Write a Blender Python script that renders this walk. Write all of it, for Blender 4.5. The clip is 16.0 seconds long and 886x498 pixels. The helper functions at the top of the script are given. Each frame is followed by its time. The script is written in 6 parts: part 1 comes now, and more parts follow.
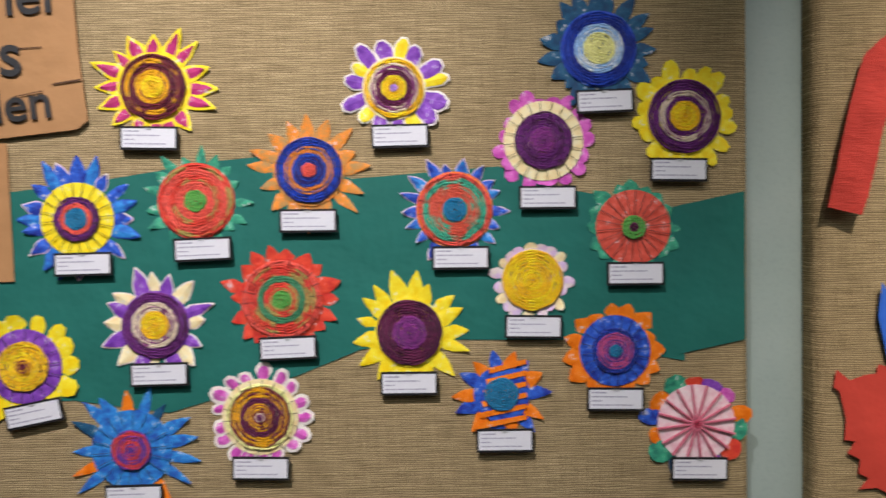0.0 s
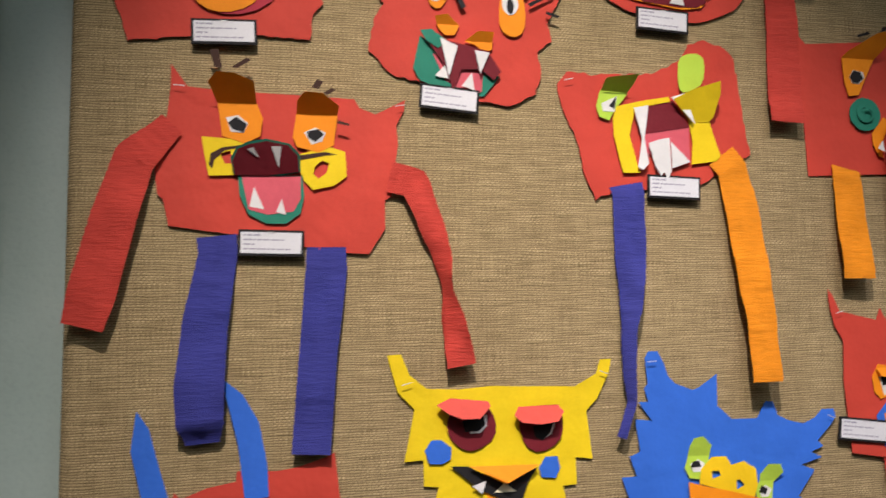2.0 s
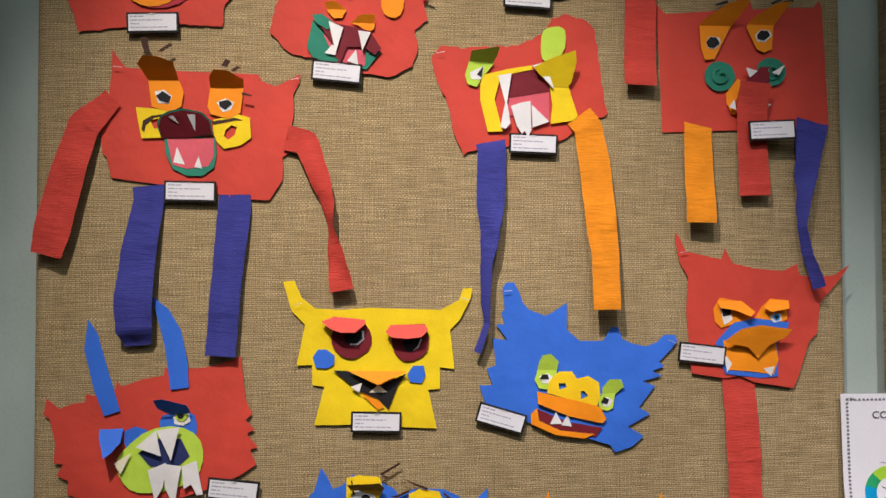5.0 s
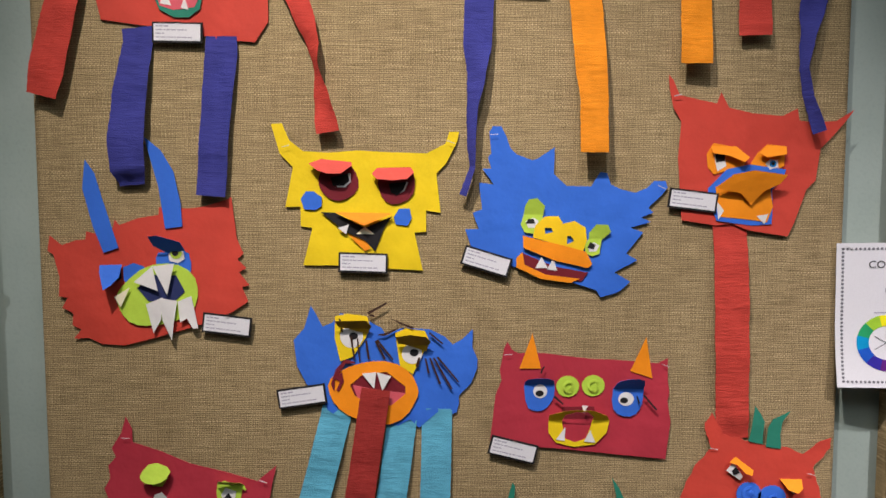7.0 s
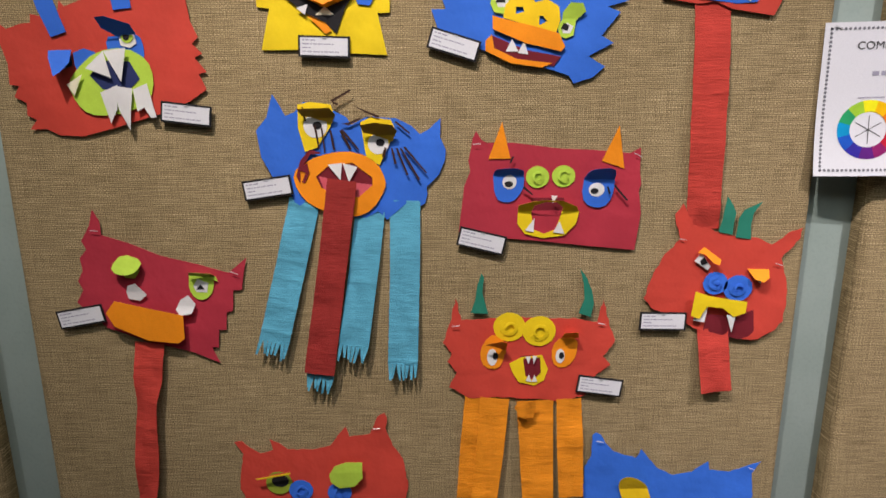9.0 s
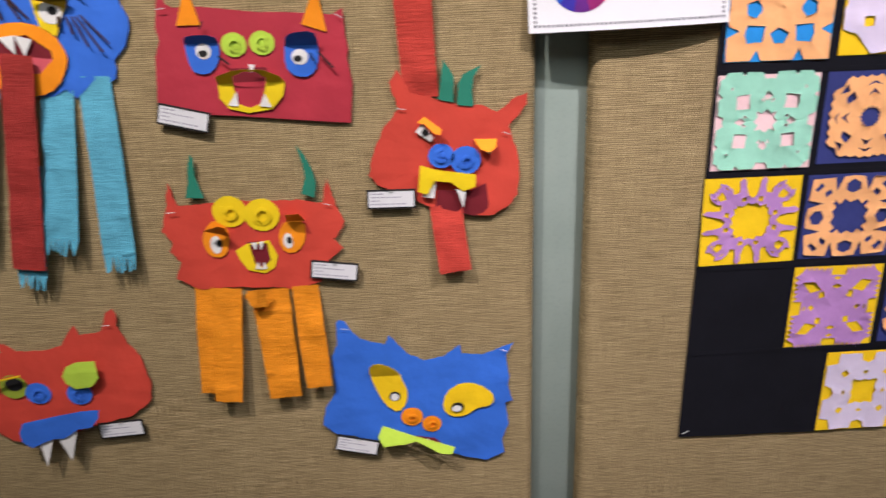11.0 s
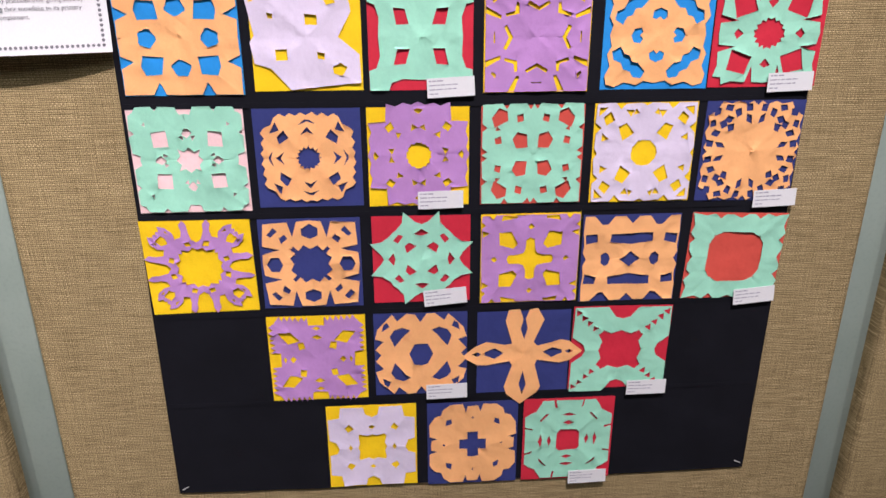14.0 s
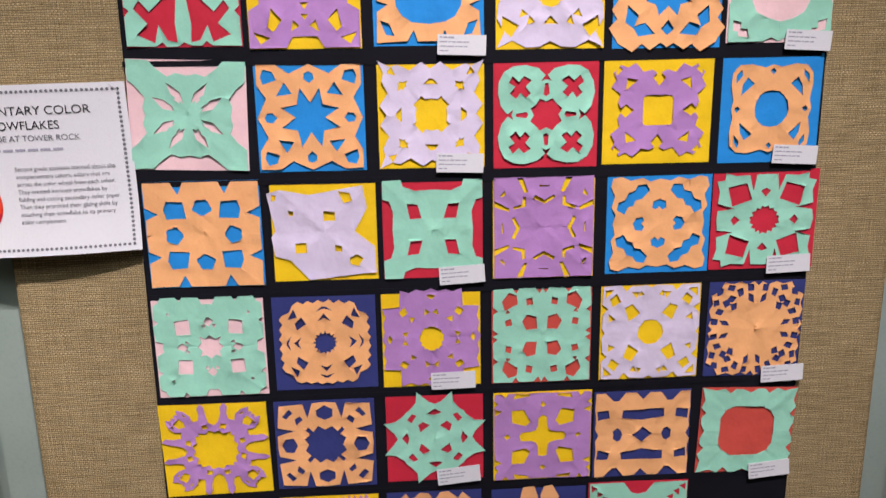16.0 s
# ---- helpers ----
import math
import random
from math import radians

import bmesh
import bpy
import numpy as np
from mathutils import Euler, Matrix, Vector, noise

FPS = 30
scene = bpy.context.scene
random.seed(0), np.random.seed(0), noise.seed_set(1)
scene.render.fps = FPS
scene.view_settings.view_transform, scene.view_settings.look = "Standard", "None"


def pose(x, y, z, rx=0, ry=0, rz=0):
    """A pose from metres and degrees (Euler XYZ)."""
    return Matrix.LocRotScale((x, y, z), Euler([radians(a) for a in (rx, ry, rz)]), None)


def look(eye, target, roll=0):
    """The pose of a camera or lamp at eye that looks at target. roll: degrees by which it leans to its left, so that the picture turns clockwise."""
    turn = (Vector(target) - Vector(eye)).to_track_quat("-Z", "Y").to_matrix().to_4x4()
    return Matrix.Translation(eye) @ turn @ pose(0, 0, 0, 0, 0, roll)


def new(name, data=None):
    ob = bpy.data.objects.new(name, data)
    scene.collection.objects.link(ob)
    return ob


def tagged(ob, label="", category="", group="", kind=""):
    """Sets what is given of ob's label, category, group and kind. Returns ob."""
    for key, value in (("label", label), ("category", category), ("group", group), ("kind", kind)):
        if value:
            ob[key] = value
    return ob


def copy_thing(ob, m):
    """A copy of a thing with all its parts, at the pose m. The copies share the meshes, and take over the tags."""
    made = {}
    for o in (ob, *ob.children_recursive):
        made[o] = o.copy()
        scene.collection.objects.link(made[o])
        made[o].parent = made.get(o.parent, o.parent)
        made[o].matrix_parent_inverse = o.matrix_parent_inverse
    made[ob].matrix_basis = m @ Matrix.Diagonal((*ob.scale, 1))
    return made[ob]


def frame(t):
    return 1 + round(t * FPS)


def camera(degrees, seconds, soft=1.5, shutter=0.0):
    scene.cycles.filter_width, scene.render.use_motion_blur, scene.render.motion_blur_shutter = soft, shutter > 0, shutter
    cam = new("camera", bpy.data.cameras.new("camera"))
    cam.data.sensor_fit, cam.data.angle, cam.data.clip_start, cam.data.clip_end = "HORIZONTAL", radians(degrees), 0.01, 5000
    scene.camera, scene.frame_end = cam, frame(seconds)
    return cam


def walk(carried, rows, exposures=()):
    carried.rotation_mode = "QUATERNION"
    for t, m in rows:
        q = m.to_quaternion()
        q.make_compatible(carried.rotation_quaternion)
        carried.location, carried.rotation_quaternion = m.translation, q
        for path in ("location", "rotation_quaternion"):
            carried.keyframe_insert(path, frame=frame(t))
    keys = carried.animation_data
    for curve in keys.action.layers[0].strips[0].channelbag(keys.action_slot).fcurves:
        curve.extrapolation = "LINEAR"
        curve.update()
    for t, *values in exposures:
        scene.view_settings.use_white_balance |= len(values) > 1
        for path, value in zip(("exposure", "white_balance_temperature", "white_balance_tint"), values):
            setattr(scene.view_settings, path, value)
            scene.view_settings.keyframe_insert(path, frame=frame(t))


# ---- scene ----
# the camera and its walk
cam = camera(63.1, 16.0, 1.5, 0.25)
PATH = [
    (0, (-1.066, -0.906, 1.545), (-1.046, 1.093, 1.512), -0.6),
    (0.5, (-0.899, -0.864, 1.54), (-0.682, 1.124, 1.519), -0.9),
    (1, (-0.685, -0.822, 1.569), (-0.354, 1.15, 1.582), -1.2),
    (1.5, (-0.53, -0.812, 1.576), (-0.097, 1.139, 1.647), -1.6),
    (2, (-0.336, -0.831, 1.586), (0.049, 1.124, 1.752), -0.8),
    (2.5, (-0.219, -0.858, 1.592), (0.11, 1.102, 1.813), -0.5),
    (3, (-0.157, -0.925, 1.595), (0.124, 1.043, 1.821), -0.5),
    (3.2, (-0.124, -0.96, 1.598), (0.114, 1.015, 1.801), -0.3),
    (5.3, (-0.075, -1.056, 1.529), (0.037, 0.94, 1.575), -0.3),
    (5.5, (-0.053, -1.061, 1.51), (0.03, 0.937, 1.553), -0.3),
    (6, (-0.039, -1.063, 1.484), (0.037, 0.935, 1.469), -0.1),
    (6.5, (-0.019, -1.063, 1.45), (0.027, 0.935, 1.381), -0.0),
    (7, (-0.004, -1.059, 1.431), (0.02, 0.936, 1.283), -0.0),
    (7.5, (0.004, -1.048, 1.423), (0.025, 0.934, 1.162), -0.1),
    (8, (0.023, -1.048, 1.398), (0.033, 0.92, 1.044), -0.1),
    (8.2, (0.031, -1.047, 1.376), (0.039, 0.917, 0.998), -0.1),
    (10.3, (0.169, -1.056, 1.261), (0.161, 0.816, 0.558), -1.6),
    (10.5, (0.238, -1.051, 1.242), (0.2, 0.824, 0.548), -2.3),
    (11, (0.43, -1.025, 1.218), (0.496, 0.85, 0.523), -2.1),
    (11.5, (0.674, -0.996, 1.212), (0.835, 0.864, 0.495), -1.4),
    (12, (0.906, -0.987, 1.226), (1.063, 0.848, 0.446), -1.0),
    (12.5, (1.095, -0.989, 1.214), (1.28, 0.84, 0.426), 0.1),
    (13, (1.168, -0.984, 1.213), (1.342, 0.846, 0.426), 0.3),
    (13.5, (1.196, -0.971, 1.224), (1.346, 0.874, 0.467), 0.1),
    (14, (1.206, -0.955, 1.243), (1.336, 0.907, 0.527), -0.2),
    (14.5, (1.202, -0.946, 1.265), (1.324, 0.94, 0.611), -0.4),
    (15, (1.2, -0.943, 1.289), (1.315, 0.967, 0.706), -0.6),
    (15.5, (1.199, -0.946, 1.323), (1.313, 0.984, 0.813), -0.8),
    (16, (1.202, -0.954, 1.348), (1.317, 0.996, 0.919), -1.0),
]
walk(cam, [(t, look(eye, target, roll)) for t, eye, target, roll in PATH],
     [(0, -0.04), (0.5, -0.1), (1.5, -0.25), (2.5, -0.38), (3.2, -0.38), (6, -0.35), (8.2, -0.37), (10.5, 0.05), (11.5, -0.1), (12.3, 0.05), (13.5, 0.08), (14.5, -0.06), (15.3, -0.25), (16, -0.34)])

# light: a dim hall, a row of ceiling spots above the display and one broad fill lamp added behind the viewer
world = bpy.data.worlds.new("hall")
scene.world = world
world.use_nodes = True
world.node_tree.nodes["Background"].inputs["Color"].default_value = (0.9, 0.95, 1.0, 1)
world.node_tree.nodes["Background"].inputs["Strength"].default_value = 0.05


def spot(x, y, z, tx, tz, watts, colour, cone=50, radius=0.018):
    data = bpy.data.lights.new("ceiling_spot", "SPOT")
    data.energy, data.color, data.spot_size, data.spot_blend, data.shadow_soft_size = watts, colour, radians(cone), 1.0, radius
    ob = new("ceiling_spot", data)
    ob.matrix_world = look((x, y, z), (tx, 0, tz))


spot(-1.50, -1.25, 3.0, -1.31, 1.48, 236, (0.98, 0.925, 0.98), 42)
spot(-0.45, -1.25, 3.0, -0.01, 1.30, 264, (1.0, 0.89, 0.85), 46)
spot(0.05, -1.35, 3.0, 0.34, 0.76, 90, (0.97, 0.90, 1.0), 46)
spot(1.50, -1.35, 3.0, 1.25, 0.54, 385, (1.0, 0.90, 0.95), 53)
spot(2.75, -1.35, 3.0, 2.55, 1.00, 125, (1.0, 0.92, 0.92), 50)
# soft overhead fill, added to lift the general brightness; it stands for no fixture
fill_lamp = bpy.data.lights.new("ambient_fill", "AREA")
fill_lamp.shape, fill_lamp.size, fill_lamp.size_y, fill_lamp.energy, fill_lamp.color = "RECTANGLE", 4.0, 1.2, 34, (0.93, 0.97, 1.0)
new("ambient_fill", fill_lamp).matrix_world = look((0.4, -2.2, 3.15), (0.4, -1.2, 0.5))


# materials
def ramp(nt, fac, stops):
    r = nt.nodes.new("ShaderNodeValToRGB")
    while len(r.color_ramp.elements) < len(stops):
        r.color_ramp.elements.new(0.5)
    for e, (p, c) in zip(r.color_ramp.elements, stops):
        e.position, e.color = p, (*c, 1)
    nt.links.new(fac, r.inputs["Fac"])
    return r.outputs["Color"]


def tex(nt, kind, scale, detail=3.0, stretch=(1, 1, 1), rough=0.5):
    co = nt.nodes.new("ShaderNodeTexCoord")
    mp = nt.nodes.new("ShaderNodeMapping")
    mp.inputs["Scale"].default_value = stretch
    nt.links.new(co.outputs["Object"], mp.inputs["Vector"])
    n = nt.nodes.new(kind)
    n.inputs["Scale"].default_value = scale
    if "Detail" in n.inputs:
        n.inputs["Detail"].default_value = detail
    if kind == "ShaderNodeTexNoise":
        n.inputs["Roughness"].default_value = rough
    nt.links.new(mp.outputs["Vector"], n.inputs["Vector"])
    return n


def mix(nt, kind, fac, a, b):
    m = nt.nodes.new("ShaderNodeMix")
    m.data_type, m.blend_type = "RGBA", kind
    for sock, v in ((m.inputs[0], fac), (m.inputs[6], a), (m.inputs[7], b)):
        if isinstance(v, (int, float)):
            sock.default_value = v
        elif isinstance(v, tuple):
            sock.default_value = (*v, 1)
        else:
            nt.links.new(v, sock)
    return m.outputs[2]


def bump(nt, height, strength, distance):
    b = nt.nodes.new("ShaderNodeBump")
    b.inputs["Strength"].default_value, b.inputs["Distance"].default_value = strength, distance
    nt.links.new(height, b.inputs["Height"])
    nt.links.new(b.outputs["Normal"], nt.nodes["Principled BSDF"].inputs["Normal"])


def calc(nt, op, a, b=0.0):
    n = nt.nodes.new("ShaderNodeMath")
    n.operation = op
    for sock, v in zip(n.inputs, (a, b)):
        if isinstance(v, (int, float)):
            sock.default_value = v
        else:
            nt.links.new(v, sock)
    return n.outputs["Value"]


def material(name, rough=0.8, sheen=0.0):
    m = bpy.data.materials.new(name)
    m.use_nodes = True
    p = m.node_tree.nodes["Principled BSDF"]
    p.inputs["Roughness"].default_value = rough
    p.inputs["Specular IOR Level"].default_value = 0.3
    return m, m.node_tree, p


def shade(c, k):
    return tuple(min(1.0, v * k) for v in c)


def paper(name, c, rough=0.75, grain=0.08, fibre=0.25):
    """Construction paper: faint mottling, fine fibres and a slight crumple."""
    m, nt, p = material(name, rough)
    big, fine = tex(nt, "ShaderNodeTexNoise", 14), tex(nt, "ShaderNodeTexNoise", 900, 2)
    base = ramp(nt, big.outputs["Fac"], [(0.3, shade(c, 1 - grain)), (0.7, shade(c, 1 + grain))])
    base = mix(nt, "MULTIPLY", 0.35, base, ramp(nt, fine.outputs["Fac"], [(0.35, (0.78, 0.78, 0.78)), (0.6, (1, 1, 1))]))
    nt.links.new(base, p.inputs["Base Color"])
    crumple, dents = tex(nt, "ShaderNodeTexNoise", 11, 4), tex(nt, "ShaderNodeTexNoise", 48, 2)
    bump(nt, calc(nt, "ADD", crumple.outputs["Fac"], calc(nt, "MULTIPLY", dents.outputs["Fac"], 0.10)), fibre * 1.6, 0.016)
    return m


def crepe_paper(name, c):
    """Crinkled crepe: fine ribs across the strip."""
    m, nt, p = material(name, 0.85)
    ribs = tex(nt, "ShaderNodeTexNoise", 60, 4, (0.9, 0.9, 7.5), 0.65)
    big = tex(nt, "ShaderNodeTexNoise", 18)
    base = ramp(nt, ribs.outputs["Fac"], [(0.3, shade(c, 0.90)), (0.5, c), (0.68, shade(c, 1.1))])
    base = mix(nt, "MULTIPLY", 0.4, base, ramp(nt, big.outputs["Fac"], [(0.3, (0.75, 0.75, 0.75)), (0.7, (1, 1, 1))]))
    nt.links.new(base, p.inputs["Base Color"])
    bump(nt, ribs.outputs["Fac"], 0.5, 0.003)
    return m


def painted(name, c, c2=None, amount=0.5):
    """Brushed poster paint or crayon: streaks of two shades, with flecks of bare card."""
    m, nt, p = material(name, 0.6)
    n = tex(nt, "ShaderNodeTexNoise", 85, 5, (1, 1, 1), 0.72)
    c2 = c2 or shade(c, 0.72)
    bare = tuple(0.35 * v + 0.45 for v in c)
    nt.links.new(ramp(nt, n.outputs["Fac"], [(amount - 0.1, c2), (amount + 0.06, c), (0.60, c), (0.65, bare)]), p.inputs["Base Color"])
    bump(nt, n.outputs["Fac"], 0.3, 0.003)
    return m


def yarn(name, c, c2=None):
    """Wool: short twisted strands with a soft fuzz; c2 gives a variegated thread."""
    m, nt, p = material(name, 0.95)
    n = tex(nt, "ShaderNodeTexNoise", 420, 3, (1, 1, 1), 0.7)
    base = ramp(nt, n.outputs["Fac"], [(0.32, shade(c, 0.68)), (0.62, shade(c, 1.35))])
    if c2:
        spots = tex(nt, "ShaderNodeTexNoise", 34, 2.0)
        geo = nt.nodes.new("ShaderNodeNewGeometry")
        blend = nt.nodes.new("ShaderNodeMath")
        blend.operation = "MULTIPLY_ADD"
        nt.links.new(geo.outputs["Random Per Island"], blend.inputs[0])
        blend.inputs[1].default_value = 0.35
        nt.links.new(spots.outputs["Fac"], blend.inputs[2])
        other = ramp(nt, n.outputs["Fac"], [(0.32, shade(c2, 0.68)), (0.62, shade(c2, 1.35))])
        base = mix(nt, "MIX", ramp(nt, blend.outputs["Value"], [(0.64, (0, 0, 0)), (0.71, (1, 1, 1))]), base, other)
    nt.links.new(base, p.inputs["Base Color"])
    p.inputs["Sheen Weight"].default_value = 0.15
    bump(nt, n.outputs["Fac"], 0.8, 0.002)
    return m


def burlap():
    """Coarse jute in plain weave: threads over and under each other, thick slubs, dark gaps and loose patches."""
    m, nt, p = material("burlap", 0.95)
    p.inputs["Specular IOR Level"].default_value = 0.1
    waves = []
    for axis, scale, along in (("Z", 55, (0.22, 1, 1)), ("X", 60, (1, 1, 0.22))):
        w = tex(nt, "ShaderNodeTexWave", scale, 2, along)
        w.bands_direction = axis
        w.inputs["Distortion"].default_value, w.inputs["Detail Scale"].default_value, w.inputs["Detail Roughness"].default_value = 3.0, 1.2, 0.7
        waves.append(calc(nt, "SUBTRACT", w.outputs["Fac"], 0.5))
    over = calc(nt, "MULTIPLY", calc(nt, "MULTIPLY", waves[0], waves[1]), 4.0)
    rib = calc(nt, "POWER", calc(nt, "MULTIPLY", calc(nt, "ABSOLUTE", waves[0]), 2.0), 0.6)
    cross = calc(nt, "POWER", calc(nt, "MULTIPLY", calc(nt, "ABSOLUTE", waves[1]), 2.0), 0.6)
    height = calc(nt, "MULTIPLY", rib, calc(nt, "ADD", calc(nt, "MULTIPLY", cross, 0.6), 0.4))
    slub = tex(nt, "ShaderNodeTexNoise", 13, 4, (1.6, 1, 26))
    slub2 = tex(nt, "ShaderNodeTexNoise", 13, 4, (28, 1, 1.4))
    blotch = tex(nt, "ShaderNodeTexNoise", 6, 3)
    fuzz = tex(nt, "ShaderNodeTexNoise", 700, 2)
    weft = ramp(nt, slub.outputs["Fac"], [(0.28, (0.19, 0.138, 0.070)), (0.5, (0.40, 0.302, 0.162)), (0.7, (0.62, 0.475, 0.275))])
    warp = ramp(nt, slub2.outputs["Fac"], [(0.25, (0.22, 0.162, 0.083)), (0.5, (0.36, 0.272, 0.146)), (0.75, (0.50, 0.38, 0.21))])
    c = mix(nt, "MIX", calc(nt, "GREATER_THAN", over, 0.0), warp, weft)
    c = mix(nt, "MULTIPLY", 1.0, c, ramp(nt, height, [(0.06, (0.22, 0.21, 0.19)), (0.45, (0.74, 0.745, 0.73)), (0.85, (1.16, 1.17, 1.14))]))
    c = mix(nt, "MULTIPLY", 0.45, c, ramp(nt, blotch.outputs["Fac"], [(0.35, (0.80, 0.78, 0.76)), (0.65, (1, 1, 1))]))
    c = mix(nt, "MULTIPLY", 0.4, c, ramp(nt, fuzz.outputs["Fac"], [(0.35, (0.6, 0.58, 0.55)), (0.6, (1.1, 1.1, 1.1))]))
    nt.links.new(c, p.inputs["Base Color"])
    bump(nt, height, 0.45, 0.0012)
    return m


M = {}
PAPERS = {"red": (0.56, 0.056, 0.035), "crimson": (0.42, 0.030, 0.050), "blue": (0.033, 0.145, 0.62), "navy": (0.020, 0.030, 0.115),
          "yellow": (0.80, 0.58, 0.008), "orange": (0.86, 0.27, 0.006), "green": (0.02, 0.20, 0.13), "lime": (0.46, 0.66, 0.065),
          "maroon": (0.16, 0.010, 0.018), "pink": (0.62, 0.10, 0.13), "white": (0.72, 0.71, 0.69), "black": (0.012, 0.011, 0.012),
          "brown": (0.045, 0.018, 0.010), "mustard": (0.42, 0.25, 0.01), "cream": (0.80, 0.74, 0.52), "kraft": (0.40, 0.21, 0.085),
          "teal": (0.012, 0.135, 0.105), "mint": (0.31, 0.65, 0.49), "peach": (0.86, 0.43, 0.18), "lilac": (0.66, 0.58, 0.73),
          "purple": (0.44, 0.225, 0.51), "sky": (0.015, 0.25, 0.66), "indigo": (0.030, 0.040, 0.17), "rose": (0.84, 0.57, 0.58),
          "scarlet": (0.55, 0.020, 0.045), "gold": (0.84, 0.55, 0.008), "coral": (0.58, 0.075, 0.055), "olive": (0.26, 0.33, 0.03)}
for key, c in PAPERS.items():
    M[key] = paper(key + "_paper", c)
M["board"] = paper("black_backing_paper", (0.0064, 0.0066, 0.0102), 0.8, 0.15, 0.15)
M["board"].node_tree.nodes["Principled BSDF"].inputs["Specular IOR Level"].default_value = 0.13
M["card"] = paper("white_card", (0.70, 0.70, 0.72), 0.5, 0.02, 0.03)
M["ink"] = paper("grey_ink", (0.17, 0.17, 0.19), 0.6)
M["print_ink"] = paper("pale_grey_ink", (0.34, 0.33, 0.40), 0.6)
M["black_ink"] = paper("black_ink", (0.03, 0.03, 0.03), 0.6)
for key, c in {"c_red": (0.52, 0.050, 0.034), "c_blue": (0.036, 0.040, 0.23), "c_orange": (0.76, 0.25, 0.008), "c_cyan": (0.10, 0.38, 0.52),
               "c_maroon": (0.30, 0.025, 0.02)}.items():
    M[key] = crepe_paper(key[2:] + "_crepe_paper", c)
M["burlap"] = burlap()


def post_paint():
    m, nt, p = material("pale_green_paint", 0.5)
    n, s = tex(nt, "ShaderNodeTexNoise", 9, 4), tex(nt, "ShaderNodeTexNoise", 160, 2)
    c = ramp(nt, n.outputs["Fac"], [(0.3, (0.29, 0.36, 0.32)), (0.7, (0.335, 0.405, 0.365))])
    nt.links.new(mix(nt, "MULTIPLY", 0.25, c, ramp(nt, s.outputs["Fac"], [(0.3, (0.8, 0.8, 0.8)), (0.5, (1, 1, 1))])), p.inputs["Base Color"])
    bump(nt, s.outputs["Fac"], 0.15, 0.002)
    return m


def plain(name, c, rough, scale):
    m, nt, p = material(name, rough)
    n = tex(nt, "ShaderNodeTexNoise", scale, 5)
    nt.links.new(ramp(nt, n.outputs["Fac"], [(0.3, shade(c, 0.85)), (0.7, shade(c, 1.1))]), p.inputs["Base Color"])
    return m


M["post"] = post_paint()
M["plaster"] = plain("painted_plaster", (0.62, 0.60, 0.56), 0.8, 6)
M["carpet"] = plain("grey_carpet", (0.13, 0.12, 0.115), 0.95, 60)
M["ceiling"] = plain("ceiling_white", (0.7, 0.7, 0.68), 0.85, 4)
M["steel"] = plain("staple_steel", (0.62, 0.62, 0.62), 0.35, 40)
M["steel"].node_tree.nodes["Principled BSDF"].inputs["Metallic"].default_value = 0.4


# building helpers
from mathutils import geometry


def mesh_object(name, bm, mat, parent=None, label=""):
    bmesh.ops.recalc_face_normals(bm, faces=bm.faces)
    me = bpy.data.meshes.new(name)
    bm.to_mesh(me)
    bm.free()
    if mat:
        me.materials.append(M[mat] if isinstance(mat, str) else mat)
    ob = new(name, me)
    ob.parent = parent
    if label:
        ob["label"] = label
    return ob


part = mesh_object


def smooth(ob, angle=40):
    me = ob.data
    me.polygons.foreach_set("use_smooth", [True] * len(me.polygons))
    me.set_sharp_from_angle(angle=radians(angle))
    return ob


def box(bm, x0, x1, y0, y1, z0, z1, bevel=0.0, seg=2):
    r = bmesh.ops.create_cube(bm, size=1, matrix=Matrix.Translation(((x0 + x1) / 2, (y0 + y1) / 2, (z0 + z1) / 2)) @ Matrix.Diagonal((x1 - x0, y1 - y0, z1 - z0, 1)))
    if bevel:
        es = {e for v in r["verts"] for e in v.link_edges}
        bmesh.ops.bevel(bm, geom=list(es), offset=bevel, segments=seg, profile=0.5, affect="EDGES")
    return bm


def thing(name, x, z, label, category, group="", turn=0.0, y=0.0):
    ob = new(name)
    ob.empty_display_size = 0.02
    ob.matrix_world = pose(x, y, z, 0, turn, 0)
    return tagged(ob, label, category, group)


def inside(x, z, loop):
    hit = False
    for (x0, z0), (x1, z1) in zip(loop, loop[1:] + loop[:1]):
        if (z0 > z) != (z1 > z) and x < x0 + (x1 - x0) * (z - z0) / (z1 - z0):
            hit = not hit
    return hit


def fill(outer, holes=()):
    """A flat sheet in millimetres on the xz plane, with real holes."""
    pts, edges = [], []
    for loop in (outer, *holes):
        n = len(pts)
        pts += [Vector((x, z)) for x, z in loop]
        edges += [(n + i, n + (i + 1) % len(loop)) for i in range(len(loop))]
    co, _, faces, _, _, _ = geometry.delaunay_2d_cdt(pts, edges, [], 0, 0.01)
    bm = bmesh.new()
    vs = [bm.verts.new((c.x / 1000, 0, c.y / 1000)) for c in co]
    for f in faces:
        x, z = sum(co[i].x for i in f) / len(f), sum(co[i].y for i in f) / len(f)
        if inside(x, z, list(outer)) and not any(inside(x, z, list(h)) for h in holes):
            bm.faces.new([vs[i] for i in f])
    bmesh.ops.delete(bm, geom=[v for v in vs if not v.link_faces], context="VERTS")
    return bm


